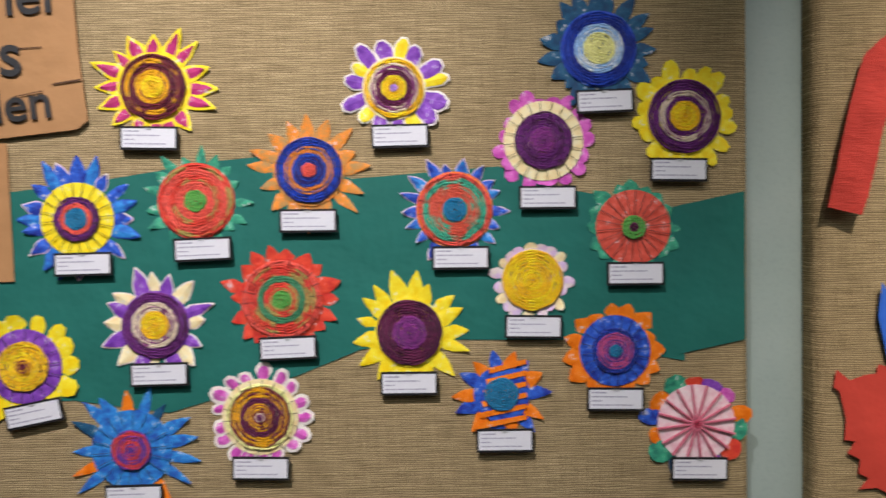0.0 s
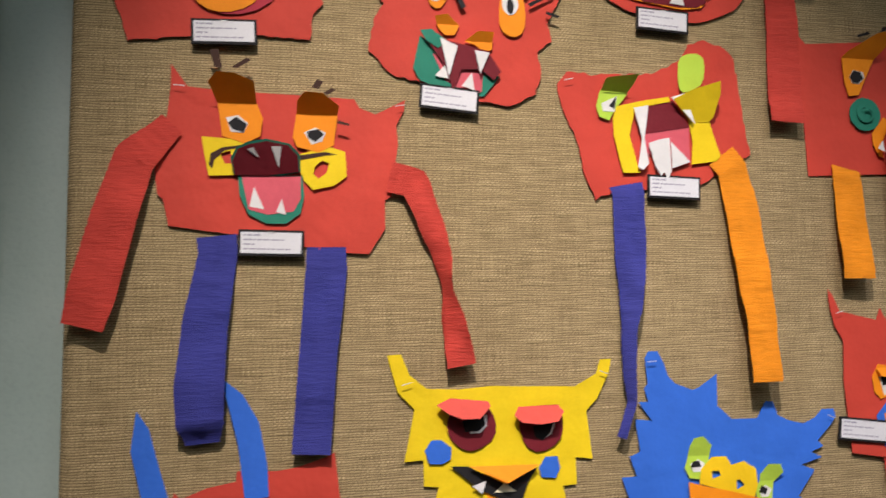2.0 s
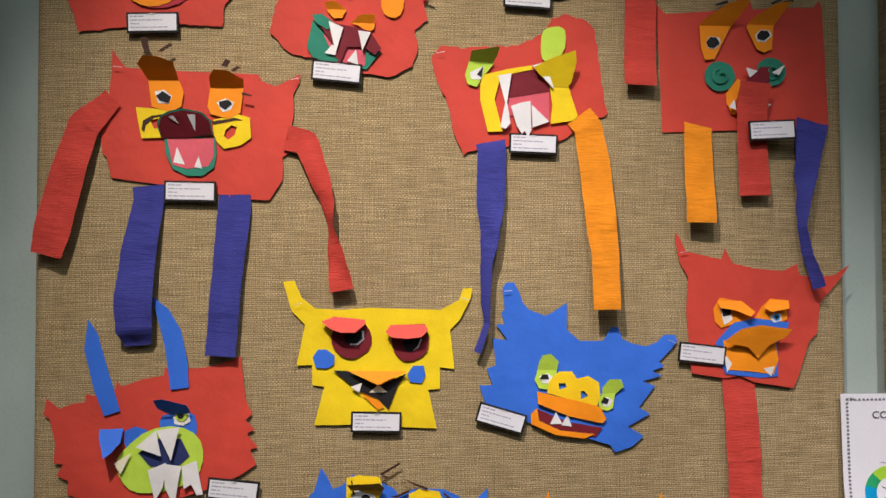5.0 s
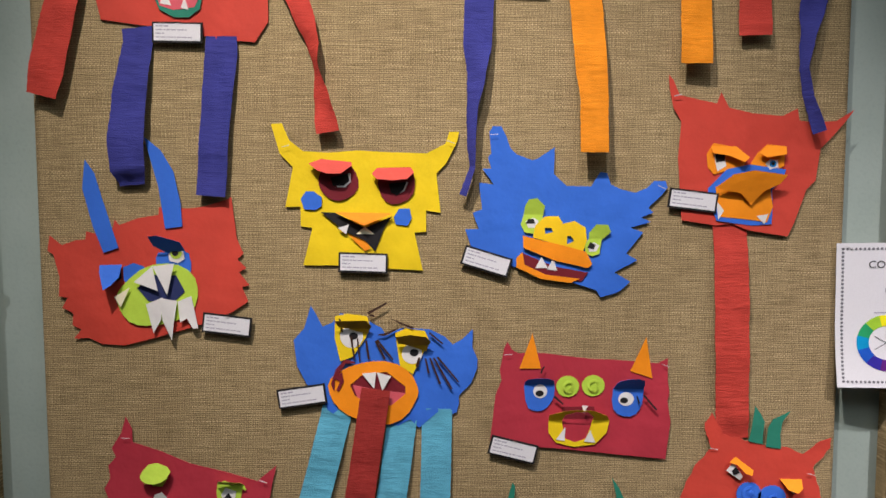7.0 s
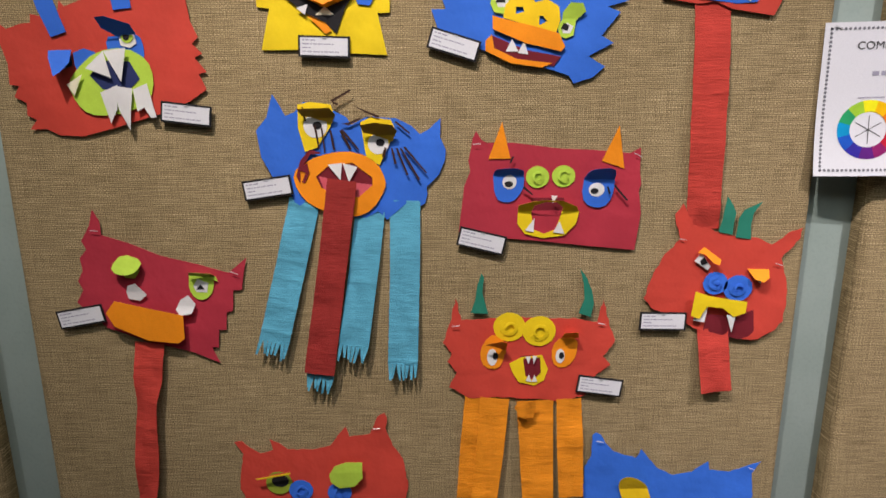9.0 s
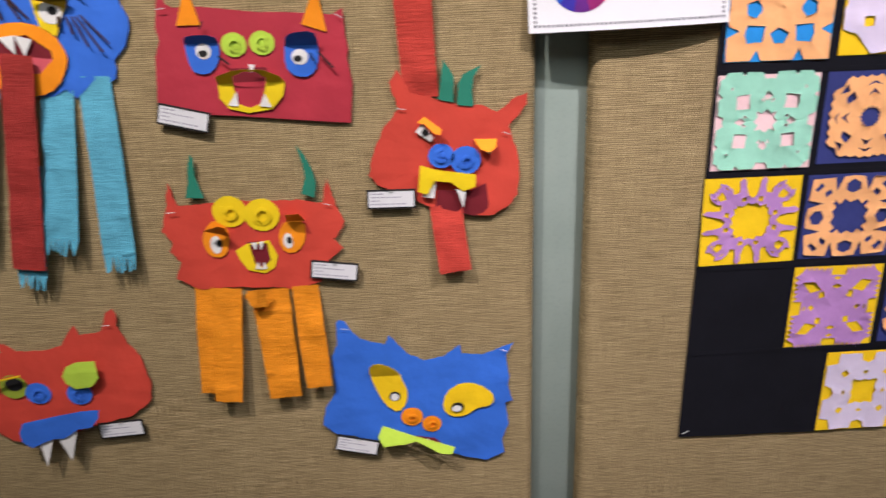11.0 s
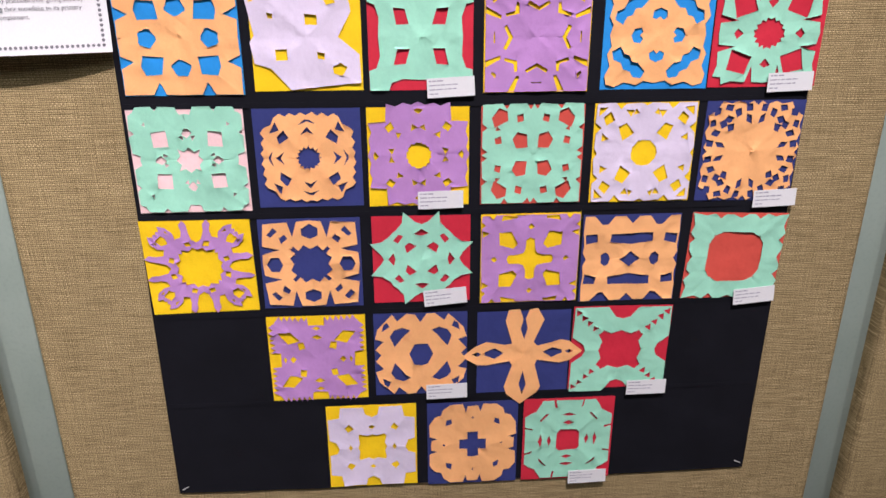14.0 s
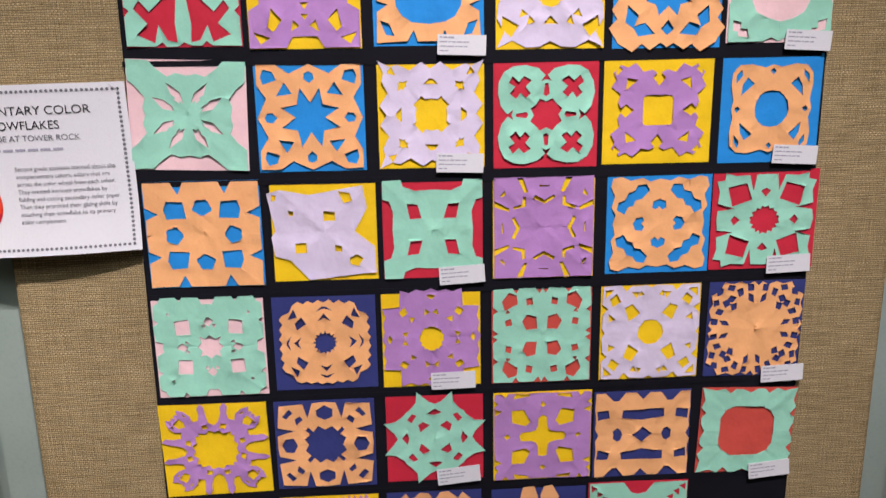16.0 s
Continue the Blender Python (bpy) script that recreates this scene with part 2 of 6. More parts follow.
def ragged(pts, amount, step=6.0, seed=1):
    """Breaks the straight runs of an outline into short uneven snips."""
    rnd = random.Random(seed)
    out = []
    for (x0, z0), (x1, z1) in zip(pts, pts[1:] + pts[:1]):
        d = math.hypot(x1 - x0, z1 - z0)
        n = max(1, int(d / step))
        for i in range(n):
            f = i / n
            k = rnd.uniform(-amount, amount) if i else 0
            out.append((x0 + (x1 - x0) * f - (z1 - z0) / max(d, 0.1) * k, z0 + (z1 - z0) * f + (x1 - x0) / max(d, 0.1) * k))
    return out


def rounded(pts, n=2):
    """Chaikin rounding of an outline."""
    for _ in range(n):
        out = []
        for (x0, z0), (x1, z1) in zip(pts, pts[1:] + pts[:1]):
            out += [(x0 * 0.75 + x1 * 0.25, z0 * 0.75 + z1 * 0.25), (x0 * 0.25 + x1 * 0.75, z0 * 0.25 + z1 * 0.75)]
        pts = out
    return pts


def oval(x, z, rx, rz, n=20, turn=0.0):
    c, s = math.cos(radians(turn)), math.sin(radians(turn))
    return [(x + rx * math.cos(a) * c - rz * math.sin(a) * s, z + rx * math.cos(a) * s + rz * math.sin(a) * c) for a in (math.tau * i / n for i in range(n))]


def bend_sheet(bm, lift, wave, hinge, seed, cell, fold=None):
    """Cuts the sheet into a grid, lifts it off the wall, makes it wavy and folds it along a hinge."""
    xs, zs = [v.co.x for v in bm.verts], [v.co.z for v in bm.verts]
    def slice_at(co, no):
        bmesh.ops.bisect_plane(bm, geom=bm.verts[:] + bm.edges[:] + bm.faces[:], plane_co=co, plane_no=no)
    if wave:
        for lo, hi, axis in ((min(xs), max(xs), 0), (min(zs), max(zs), 2)):
            n = int((hi - lo) / cell)
            for i in range(1, n):
                co, no = [0, 0, 0], [0, 0, 0]
                co[axis], no[axis] = lo + (hi - lo) * i / n, 1
                slice_at(co, no)
    if hinge:
        slice_at((0, 0, hinge[0] / 1000), (0, 0, 1))
    if fold is not None:
        for d in (-34, 0, 34):
            slice_at(((fold + d) / 1000, 0, 0), (1, 0, 0))
    for v in bm.verts:
        y = lift / 1000
        if fold is not None:
            y += 0.0022 * max(0.0, 1 - abs(v.co.x * 1000 - fold) / 34)
        if wave:
            y += wave / 1000 * (0.9 + noise.noise((v.co.x * 14 + seed * 3.7, seed * 1.3, v.co.z * 14)))
        if hinge:
            z0, up, down = hinge[0] / 1000, hinge[1], hinge[2]
            d = v.co.z - z0
            a = radians(up if d > 0 else down)
            if abs(d) > 1e-6 and a:
                v.co.z = z0 + d * math.cos(a)
                y += abs(d) * math.sin(a)
        v.co.y = -y


def solid(bm, thick):
    r = bmesh.ops.extrude_face_region(bm, geom=bm.faces[:])
    for e in r["geom"]:
        if isinstance(e, bmesh.types.BMVert):
            e.co.y += thick / 1000


SEED = [0]


def cut(parent, name, mat, pts, lift=2.0, label="", holes=(), wave=0.0, hinge=None, jag=0.0, soft=0, thick=0.5, cell=0.03, fold=None):
    """One piece of cut paper under a thing: outline in millimetres round the thing's origin, lift off the wall in millimetres."""
    SEED[0] += 1
    if parent.name.startswith("monster_mask"):
        lift, wave = lift * 0.55 if lift < 17 else lift - 7.6, wave * 0.5
    if soft:
        pts = rounded(pts, soft)
    if jag:
        pts = ragged(pts, jag, 7.0, SEED[0])
    bm = fill(pts, holes)
    bend_sheet(bm, lift, wave, hinge, SEED[0], cell, fold)
    solid(bm, thick)
    ob = part(name, bm, mat, parent, label)
    return smooth(ob, 25) if wave else ob


def ribbon(parent, name, mat, path, label="", crinkle=0.08, fringe=0):
    """A hanging crepe strip. path: rows of x, z, lift, width, twist in degrees (millimetres), from top to bottom."""
    SEED[0] += 1
    rnd = random.Random(SEED[0])
    bm = bmesh.new()
    rows, cols = [], 6
    for a, b in zip(path, path[1:]):
        n = max(2, int(math.hypot(b[0] - a[0], b[1] - a[1]) / 3.0))
        for i in range(n):
            f = i / n
            s = f * f * (3 - 2 * f)
            rows.append([a[0] + (b[0] - a[0]) * f, a[1] + (b[1] - a[1]) * f] + [a[k] + (b[k] - a[k]) * s for k in (2, 3, 4)])
    rows.append(list(path[-1]))
    grid = []
    for i, (x, z, lift, w, tw) in enumerate(rows):
        j, k = max(0, i - 1), min(len(rows) - 1, i + 1)
        dx, dz = rows[k][0] - rows[j][0], rows[k][1] - rows[j][1]
        d = math.hypot(dx, dz) or 1
        nx, nz = -dz / d, dx / d
        if nx < 0:
            nx, nz = -nx, -nz
        c, s = math.cos(radians(tw)), math.sin(radians(tw))
        crease = rnd.uniform(-1, 1) * crinkle + 3.4 * max(0.0, noise.noise((i * 0.21, SEED[0], 0)) - 0.15)
        line = []
        for q in range(cols + 1):
            u = (q / cols - 0.5) * w
            y = lift + u * s + crease * (0.6 + 0.4 * math.sin(q * 1.3 + i)) + 3.4 * noise.noise((u * 0.05, i * 0.07, SEED[0])) + 0.7 * noise.noise((u * 0.05, i * 0.5, SEED[0]))
            u += 0.9 * noise.noise((q * 3.0, i * 0.6, SEED[0])) if q in (0, cols) else 0.0
            line.append(bm.verts.new(((x + nx * u * c) / 1000, -max(0.8, y) / 1000, (z + nz * u * c) / 1000)))
        grid.append(line)
    for r0, r1 in zip(grid, grid[1:]):
        for q in range(cols):
            bm.faces.new((r0[q], r0[q + 1], r1[q + 1], r1[q]))
    solid(bm, 0.35)
    ob = smooth(part(name, bm, mat, parent, label), 60)
    (xa, za, *_), (x, z, lift, w, _) = path[-2], path[-1]
    d = math.hypot(x - xa, z - za)
    ex, ez = (x - xa) / d, (z - za) / d
    for i in range(fringe):
        u, long, splay = ((i + 0.5) / fringe - 0.5) * w, rnd.uniform(18, 27), rnd.uniform(-0.16, 0.16)
        b2 = bmesh.new()
        half = w / fringe * 0.46
        tab = [[b2.verts.new(((x - ez * q + (ex - ez * splay) * g * long) / 1000, -(lift + 4.0 * rnd.random() * g + 0.8) / 1000, (z + ex * q + (ez + ex * splay) * g * long) / 1000))
                for q in (u - half * (1 - 0.5 * g), u + half * (1 - 0.5 * g))] for g in (-0.1, 0.5, 1.0)]
        for r0, r1 in zip(tab, tab[1:]):
            b2.faces.new((r0[0], r0[1], r1[1], r1[0]))
        solid(b2, 0.35)
        part("fringe", b2, mat, ob)
    return ob


# the hall: floor, ceiling, far walls behind the viewer, and the wall behind the display
def slab(name, x0, x1, y0, y1, z0, z1, mat, label, category):
    return tagged(mesh_object(name, box(bmesh.new(), x0, x1, y0, y1, z0, z1), mat), label, category, kind="structure")


slab("floor", -4.2, 4.8, -4.2, 0.3, -0.1, 0.0, "carpet", "grey carpeted hall floor", "floor")
slab("ceiling", -4.2, 4.8, -4.2, 0.3, 3.3, 3.4, "ceiling", "plain white hall ceiling", "ceiling")
slab("wall_north", -4.2, 4.8, 0.12, 0.3, 0.0, 3.3, "post", "pale green painted wall behind the display boards", "wall")
slab("wall_south", -4.2, 4.8, -4.2, -4.05, 0.0, 3.3, "plaster", "plain pale wall across the hall", "wall")
slab("wall_west", -4.2, -4.05, -4.05, 0.12, 0.0, 3.3, "plaster", "plain pale end wall", "wall")
slab("wall_east", 4.65, 4.8, -4.05, 0.12, 0.0, 3.3, "plaster", "plain pale end wall", "wall")


def display_board(x0, x1, label):
    """A fabric-wrapped board with soft rounded edges, hung 2 cm proud of its posts."""
    ob = new("display_board")
    ob.matrix_world = pose((x0 + x1) / 2, 0, 0.12)
    w = (x1 - x0) / 2
    smooth(part("burlap_cover", box(bmesh.new(), -w, w, 0.0, 0.05, 0.0, 2.40, 0.016, 5), "burlap", ob, "brown woven burlap cover"), 50)
    part("back_frame", box(bmesh.new(), -w + 0.05, w - 0.05, 0.051, 0.119, 0.02, 2.38), "plaster", ob)
    return tagged(ob, label, "display board", "fabric display boards")


def display_post(x0, x1):
    ob = smooth(mesh_object("display_post", box(bmesh.new(), x0 - 0.01, x1 + 0.01, 0.032, 0.119, 0.0, 2.6, 0.002, 1), "post"), 50)
    return tagged(ob, "pale green painted post between two burlap boards", "post", "posts between the boards")


P1, P2, P2R, P3 = -0.6690, -0.5870, 0.6060, 0.6860
display_board(-1.89, P1, "burlap-covered board with woven yarn flowers")
display_board(P2, P2R, "burlap-covered board with paper monster masks")
display_board(P3, 1.8965, "burlap-covered board with black backing and paper snowflakes")
display_board(1.960, 3.17, "burlap-covered board with a dark backing sheet")

for a, b in ((P1, P2), (P2R, P3), (1.8965, 1.960)):
    display_post(a, b)

# board one: woven yarn flowers on a green paper vine
def label_card(name, width, height, border, lines):
    """A small printed caption; with a border it sits on a black mount."""
    ob = thing(name, 0, 0, "", "")
    y = 0.0
    if border:
        part("mount", box(bmesh.new(), -width / 2 - border, width / 2 + border, -0.0045, -0.0025, -height / 2 - border, height / 2 + border), "black", ob, "black card mount")
        y = 0.0022
    card = part("card", box(bmesh.new(), -width / 2, width / 2, -0.003 - y, -0.0024 - y, -height / 2, height / 2), "card", ob, "white printed card")
    for i, (x0, x1) in enumerate(lines):
        z, t = height * (0.36 - 0.22 * i), 0.0009 if i == 0 else 0.0008
        bm = bmesh.new()
        x = x0
        k = 0
        while x < x1:
            w = 0.003 + 0.0022 * ((i * 7 + k * 5) % 4)
            box(bm, -width / 2 + x, -width / 2 + min(x + w, x1), -0.0032 - y, -0.0029 - y, z - t, z + t)
            x += w + 0.0012
            k += 1
        part("text_line", bm, "print_ink", card)
    if border:
        part("staple", box(bmesh.new(), -0.0035, 0.0035, -0.0062, -0.0055, height / 2 - 0.001, height / 2 + 0.0006), "steel", ob, "steel staple")
    return ob


caption = label_card("caption_card", 0.066, 0.0235, 0.0028, [(0.003, 0.022), (0.003, 0.048), (0.003, 0.015), (0.003, 0.054)])
caption.matrix_world = pose(-1.419, -0.005, 1.671, 0, 1, 0)
tagged(caption, "small white printed caption on a black mount, pinned under an artwork", "caption card", "caption cards on the boards")


def captions(rows, off=0.0):
    for x, z, turn in rows:
        copy_thing(caption, pose(x / 1000, -off, z / 1000, 0, turn, 0))


for key, c, c2 in (("y_gold", (0.95, 0.60, 0.008), (0.88, 0.44, 0.005)), ("y_goldplum", (0.72, 0.36, 0.005), (0.16, 0.02, 0.03)), ("y_purple", (0.13, 0.018, 0.15), (0.07, 0.008, 0.07)),
                   ("y_plum", (0.12, 0.012, 0.055), (0.06, 0.006, 0.03)), ("y_violet", (0.22, 0.03, 0.20), (0.13, 0.02, 0.13)), ("y_cream", (0.66, 0.55, 0.40), (0.20, 0.04, 0.14)),
                   ("y_pale", (0.80, 0.74, 0.28), None), ("y_ice", (0.30, 0.50, 0.80), (0.70, 0.78, 0.80)), ("y_blue", (0.012, 0.055, 0.36), (0.02, 0.015, 0.12)),
                   ("y_royal", (0.012, 0.05, 0.40), (0.012, 0.03, 0.24)), ("y_coral", (0.70, 0.09, 0.06), None), ("y_bluered", (0.03, 0.09, 0.36), (0.60, 0.16, 0.05)),
                   ("y_green", (0.10, 0.34, 0.06), None), ("y_redgreen", (0.64, 0.05, 0.03), (0.36, 0.27, 0.07)), ("y_redleaf", (0.60, 0.09, 0.05), (0.05, 0.36, 0.22)),
                   ("y_forest", (0.05, 0.22, 0.10), None), ("y_teal", (0.01, 0.16, 0.30), None), ("y_mauve", (0.42, 0.06, 0.18), (0.10, 0.04, 0.22)),
                   ("y_redviolet", (0.50, 0.04, 0.05), (0.12, 0.03, 0.25)), ("y_lilac", (0.40, 0.22, 0.60), None), ("y_rust", (0.62, 0.20, 0.03), (0.05, 0.08, 0.3)), ("y_magenta", (0.45, 0.02, 0.06), None), ("y_rose", (0.58, 0.14, 0.20), None), ("y_maroon", (0.15, 0.014, 0.022), (0.09, 0.008, 0.02))):
    M[key] = yarn(key[2:] + "_wool", c, c2)
for key, c, c2 in (("p_yellow", (0.88, 0.74, 0.03), (0.84, 0.60, 0.0)), ("p_orange", (0.85, 0.22, 0.01), (0.75, 0.15, 0.0)), ("p_blue", (0.03, 0.12, 0.58), (0.015, 0.03, 0.26)),
                   ("p_green", (0.05, 0.36, 0.20), (0.02, 0.18, 0.12)), ("p_teal", (0.015, 0.10, 0.19), (0.01, 0.05, 0.12)), ("p_red", (0.70, 0.07, 0.03), (0.55, 0.03, 0.02)),
                   ("p_violet", (0.26, 0.08, 0.48), (0.14, 0.03, 0.30)), ("p_white", (0.82, 0.78, 0.66), (0.74, 0.66, 0.62)), ("p_pink", (0.66, 0.14, 0.50), (0.50, 0.06, 0.36)),
                   ("p_magenta", (0.48, 0.03, 0.16), (0.34, 0.02, 0.10)), ("p_lav", (0.62, 0.44, 0.66), (0.70, 0.62, 0.55)), ("p_cream", (0.84, 0.74, 0.42), (0.80, 0.62, 0.30)),
                   ("p_coral", (0.72, 0.11, 0.07), (0.60, 0.07, 0.04)), ("p_rosewhite", (0.84, 0.66, 0.66), (0.76, 0.45, 0.50)), ("p_ocean", (0.03, 0.25, 0.62), (0.02, 0.09, 0.40)), ("p_tan", (0.78, 0.25, 0.02), (0.40, 0.24, 0.08))):
    M[key] = painted(key[2:] + "_crayon", c, c2)

PROFILE = {"point": (0.92, 1.0, 0.82, 0.5, 0.08), "leaf": (0.7, 1.0, 0.95, 0.6, 0.12), "round": (0.8, 0.95, 1.05, 0.92, 0.42)}


def petal(bm, r0, r1, half, shape, angle, lift, inset=1.0):
    """One cut-out petal, creased along its middle and lifted at the tip; snipped by hand, so no two are alike."""
    rows = []
    lean, curl = 0.22 * half * noise.noise((angle * 3, r1, half)), 1.6 * (1 + noise.noise((r1, angle * 5, half)))
    ca, sa = math.cos(angle), math.sin(angle)
    for i, k in enumerate(PROFILE[shape]):
        f = i / 4
        r = r0 + (r1 - r0) * (0.5 + (f - 0.5) * inset)
        side = [u * half * inset * k * (1 + 0.22 * noise.noise((angle * 7 + u * 3, f * 4, r1))) + lean * f * 3 for u in (-1, 0, 1)]
        rows.append([bm.verts.new(((r * ca - q * sa) / 1000, -(lift + curl * 1.6 * f * f + (1.0 if i2 == 1 else 0)) / 1000, (r * sa + q * ca) / 1000)) for i2, q in enumerate(side)])
    for a, b in zip(rows, rows[1:]):
        for q in (0, 1):
            bm.faces.new((a[q], a[q + 1], b[q + 1], b[q]))
    solid(bm, 0.6)


def wool_band(bm, r0, r1, lift, seed):
    """Wound wool between two radii: one uneven loop after another."""
    rnd = random.Random(seed)
    t = 1.15
    n = max(1, round((r1 - r0) / (t * 1.5)))
    for k in range(n):
        r = r0 + (r1 - r0) * (k + 0.5) / n
        seg = max(14, int(r * 1.1))
        ph, amp = rnd.random() * 9, rnd.uniform(0.7, 2.1)
        rings = []
        for i in range(seg):
            a = math.tau * i / seg
            rr = r + amp * noise.noise((math.cos(a) * 2 + ph, math.sin(a) * 2, seed))
            yy = lift + 0.9 * noise.noise((math.cos(a) * 5 + ph, math.sin(a) * 5, seed + 4.0)) + 0.9 * math.sin(a * 8.5 + k * math.pi)
            rings.append([bm.verts.new(((rr + t * math.cos(q)) * math.cos(a) / 1000, -(yy + t * math.sin(q)) / 1000, (rr + t * math.cos(q)) * math.sin(a) / 1000)) for q in (math.tau * j / 5 for j in range(5))])
        for i in range(seg):
            a, b = rings[i], rings[(i + 1) % seg]
            for j in range(5):
                bm.faces.new((a[j], a[(j + 1) % 5], b[(j + 1) % 5], b[j]))


def yarn_flower(x, z, label, n, outer, disc, shape, colours, bands, under, spokes=0, start=0.0, edge="", spread=1.0, spoke_mat="black_ink", spoke=0.42):
    """bands: outer radius in millimetres and wool, from the middle out."""
    SEED[0] += 1
    rnd = random.Random(SEED[0])
    ob = thing("yarn_flower", x / 1000, z / 1000, label, "yarn flower", "woven yarn flowers on the board")
    base = fill([(disc * 1.04 * math.cos(a), disc * 1.04 * math.sin(a)) for a in (math.tau * i / 40 for i in range(40))])
    bend_sheet(base, 3.2, 0, None, 0, 1)
    solid(base, 1.0)
    part("backing_disc", base, under, ob, "painted card disc")
    wide = math.pi * (disc * 0.45 + outer * 0.55) / n * 0.98 * spread
    for i in range(n):
        a = radians(start) + math.tau * (i + rnd.uniform(-0.2, 0.2)) / n
        r1, half = outer * rnd.uniform(0.86, 1.1), wide * rnd.uniform(0.8, 1.14)
        bm = bmesh.new()
        petal(bm, disc * 0.94, r1, half, shape, a, 0.8 + 0.5 * (i % 2))
        p = smooth(part("petal", bm, colours[i % len(colours)], ob), 50)
        if edge:
            bm = bmesh.new()
            fills = [edge] if isinstance(edge, str) else edge
            petal(bm, disc * 0.94, r1, half, shape, a, 1.5 + 0.5 * (i % 2), 0.62 if isinstance(edge, str) else 0.82)
            part("petal_fill", bm, fills[i % len(fills)], p)
    r0 = 1.0
    for k, (r, mat) in enumerate(bands):
        bm = bmesh.new()
        wool_band(bm, r0, r, 7.0 - 2.6 * r / disc, SEED[0] * 10 + k)
        smooth(part("wool_ring", bm, mat, ob), 180)
        r0 = r
    for i in range(spokes):
        a = math.tau * (i + 0.3) / spokes
        bm = bmesh.new()
        bmesh.ops.create_cone(bm, cap_ends=True, segments=5, radius1=spoke / 1000, radius2=spoke / 1000, depth=(disc - r0 * 0.7) / 1000 * 1.1,
                              matrix=Matrix.Rotation(-a, 4, "Y") @ Matrix.Translation(((disc * 1.02 + r0 * 0.7) / 2000, -0.0058, 0)) @ Matrix.Rotation(radians(90), 4, "Y"))
        part("warp_thread", bm, spoke_mat, ob)
    return ob


yarn_flower(-1415, 1735, "yarn flower with gold and maroon centre and yellow-edged magenta petals", 16, 76, 41, "point", ["p_yellow"], [(15, "y_gold"), (23, "y_goldplum"), (29, "y_maroon"), (35, "y_goldplum"), (41, "y_maroon")], "p_yellow", edge="p_magenta")
yarn_flower(-1116, 1731, "yarn flower with gold and plum rings, yellow and violet petals", 15, 65, 38, "round", ["p_white"], [(5, "y_lilac"), (16, "y_gold"), (23, "y_plum"), (31, "y_cream"), (37, "y_gold")], "p_cream", start=7, edge=["p_yellow", "p_violet", "p_violet"])
yarn_flower(-860, 1778, "yarn flower with pale yellow and blue rings and dark teal petals", 19, 72, 46, "leaf", ["p_teal"], [(20, "y_pale"), (31, "y_ice"), (46, "y_royal")], "p_blue")
yarn_flower(-753, 1693, "yarn flower with gold heart, purple rings and yellow petals", 18, 68, 46, "round", ["p_yellow"], [(19, "y_gold"), (25, "y_purple"), (32, "y_cream"), (46, "y_purple")], "p_yellow", start=5)
yarn_flower(-930, 1664, "yarn flower with deep purple centre, cream ring and pink petals", 19, 61, 48, "round", ["p_pink"], [(17, "y_violet"), (36, "y_purple")], "p_cream", 20)
yarn_flower(-1223, 1630, "yarn flower with blue and orange rings and orange pointed petals", 16, 73, 43, "point", ["p_tan"], [(9, "y_coral"), (21, "y_blue"), (30, "y_rust"), (41, "y_royal")], "p_tan", 18, spread=0.78)
yarn_flower(-1512, 1572, "yarn flower with blue and coral centre, yellow ring and blue petals", 20, 78, 44, "leaf", ["p_lav", "p_blue", "p_blue"], [(14, "y_teal"), (20, "y_coral"), (28, "y_purple")], "p_yellow", 20, edge=["p_blue", "p_ocean", "p_blue"])
yarn_flower(-1364, 1593, "yarn flower with red and green woven centre and green petals", 17, 66, 46, "point", ["p_green"], [(14, "y_green"), (24, "y_coral"), (32, "y_redgreen"), (40, "y_coral"), (46, "y_redgreen")], "p_red", spread=0.75)
yarn_flower(-818, 1555, "yarn flower with green heart, coral disc and green leafy petals", 16, 62, 45, "leaf", ["p_green"], [(6, "y_plum"), (15, "y_green")], "p_coral", 22)
yarn_flower(-1259, 1469, "yarn flower with green and red woven disc and red pointed petals", 18, 73, 50, "point", ["p_red"], [(12, "y_green"), (22, "y_redgreen"), (30, "y_forest"), (43, "y_redgreen"), (49, "y_coral")], "p_red", 20)
yarn_flower(-1100, 1426, "sunflower of purple wool with bright yellow pointed petals", 17, 74, 42, "point", ["p_yellow"], [(21, "y_violet"), (41, "y_plum")], "p_yellow")
yarn_flower(-842, 1400, "yarn flower with plum heart, blue ring and orange petals", 15, 62, 43, "leaf", ["p_orange"], [(8, "y_teal"), (23, "y_mauve"), (29, "y_royal")], "p_blue", 20, spread=1.15)
yarn_flower(-1042, 1579, "yarn flower woven red, green and blue with blue petals", 18, 68, 46, "point", ["p_lav"], [(15, "y_teal"), (40, "y_redleaf"), (46, "y_coral")], "p_orange", 16, spread=0.8, edge=["p_blue", "p_ocean", "p_blue"])
yarn_flower(-945, 1490, "yarn flower with plain gold wool disc and lilac and cream petals", 19, 51, 38, "round", ["p_lav", "p_lav", "p_cream"], [(38, "y_gold")], "p_lav")
yarn_flower(-1417, 1439, "yarn flower with gold heart, purple ring, white and violet petals", 16, 72, 41, "point", ["p_white"], [(18, "y_gold"), (29, "y_cream"), (41, "y_purple")], "p_violet", edge=["p_cream", "p_violet"])
yarn_flower(-1581, 1389, "yarn flower with gold and plum centre, purple ring, yellow petals", 15, 70, 45, "round", ["p_yellow"], [(10, "y_goldplum"), (31, "y_gold")], "p_violet", 18)
yarn_flower(-1449, 1283, "yarn flower with red heart, blue disc and blue and teal petals", 17, 80, 48, "point", ["p_ocean", "p_ocean", "p_teal", "p_ocean", "p_orange"], [(25, "y_redviolet")], "p_ocean", 18, start=10, spread=0.62)
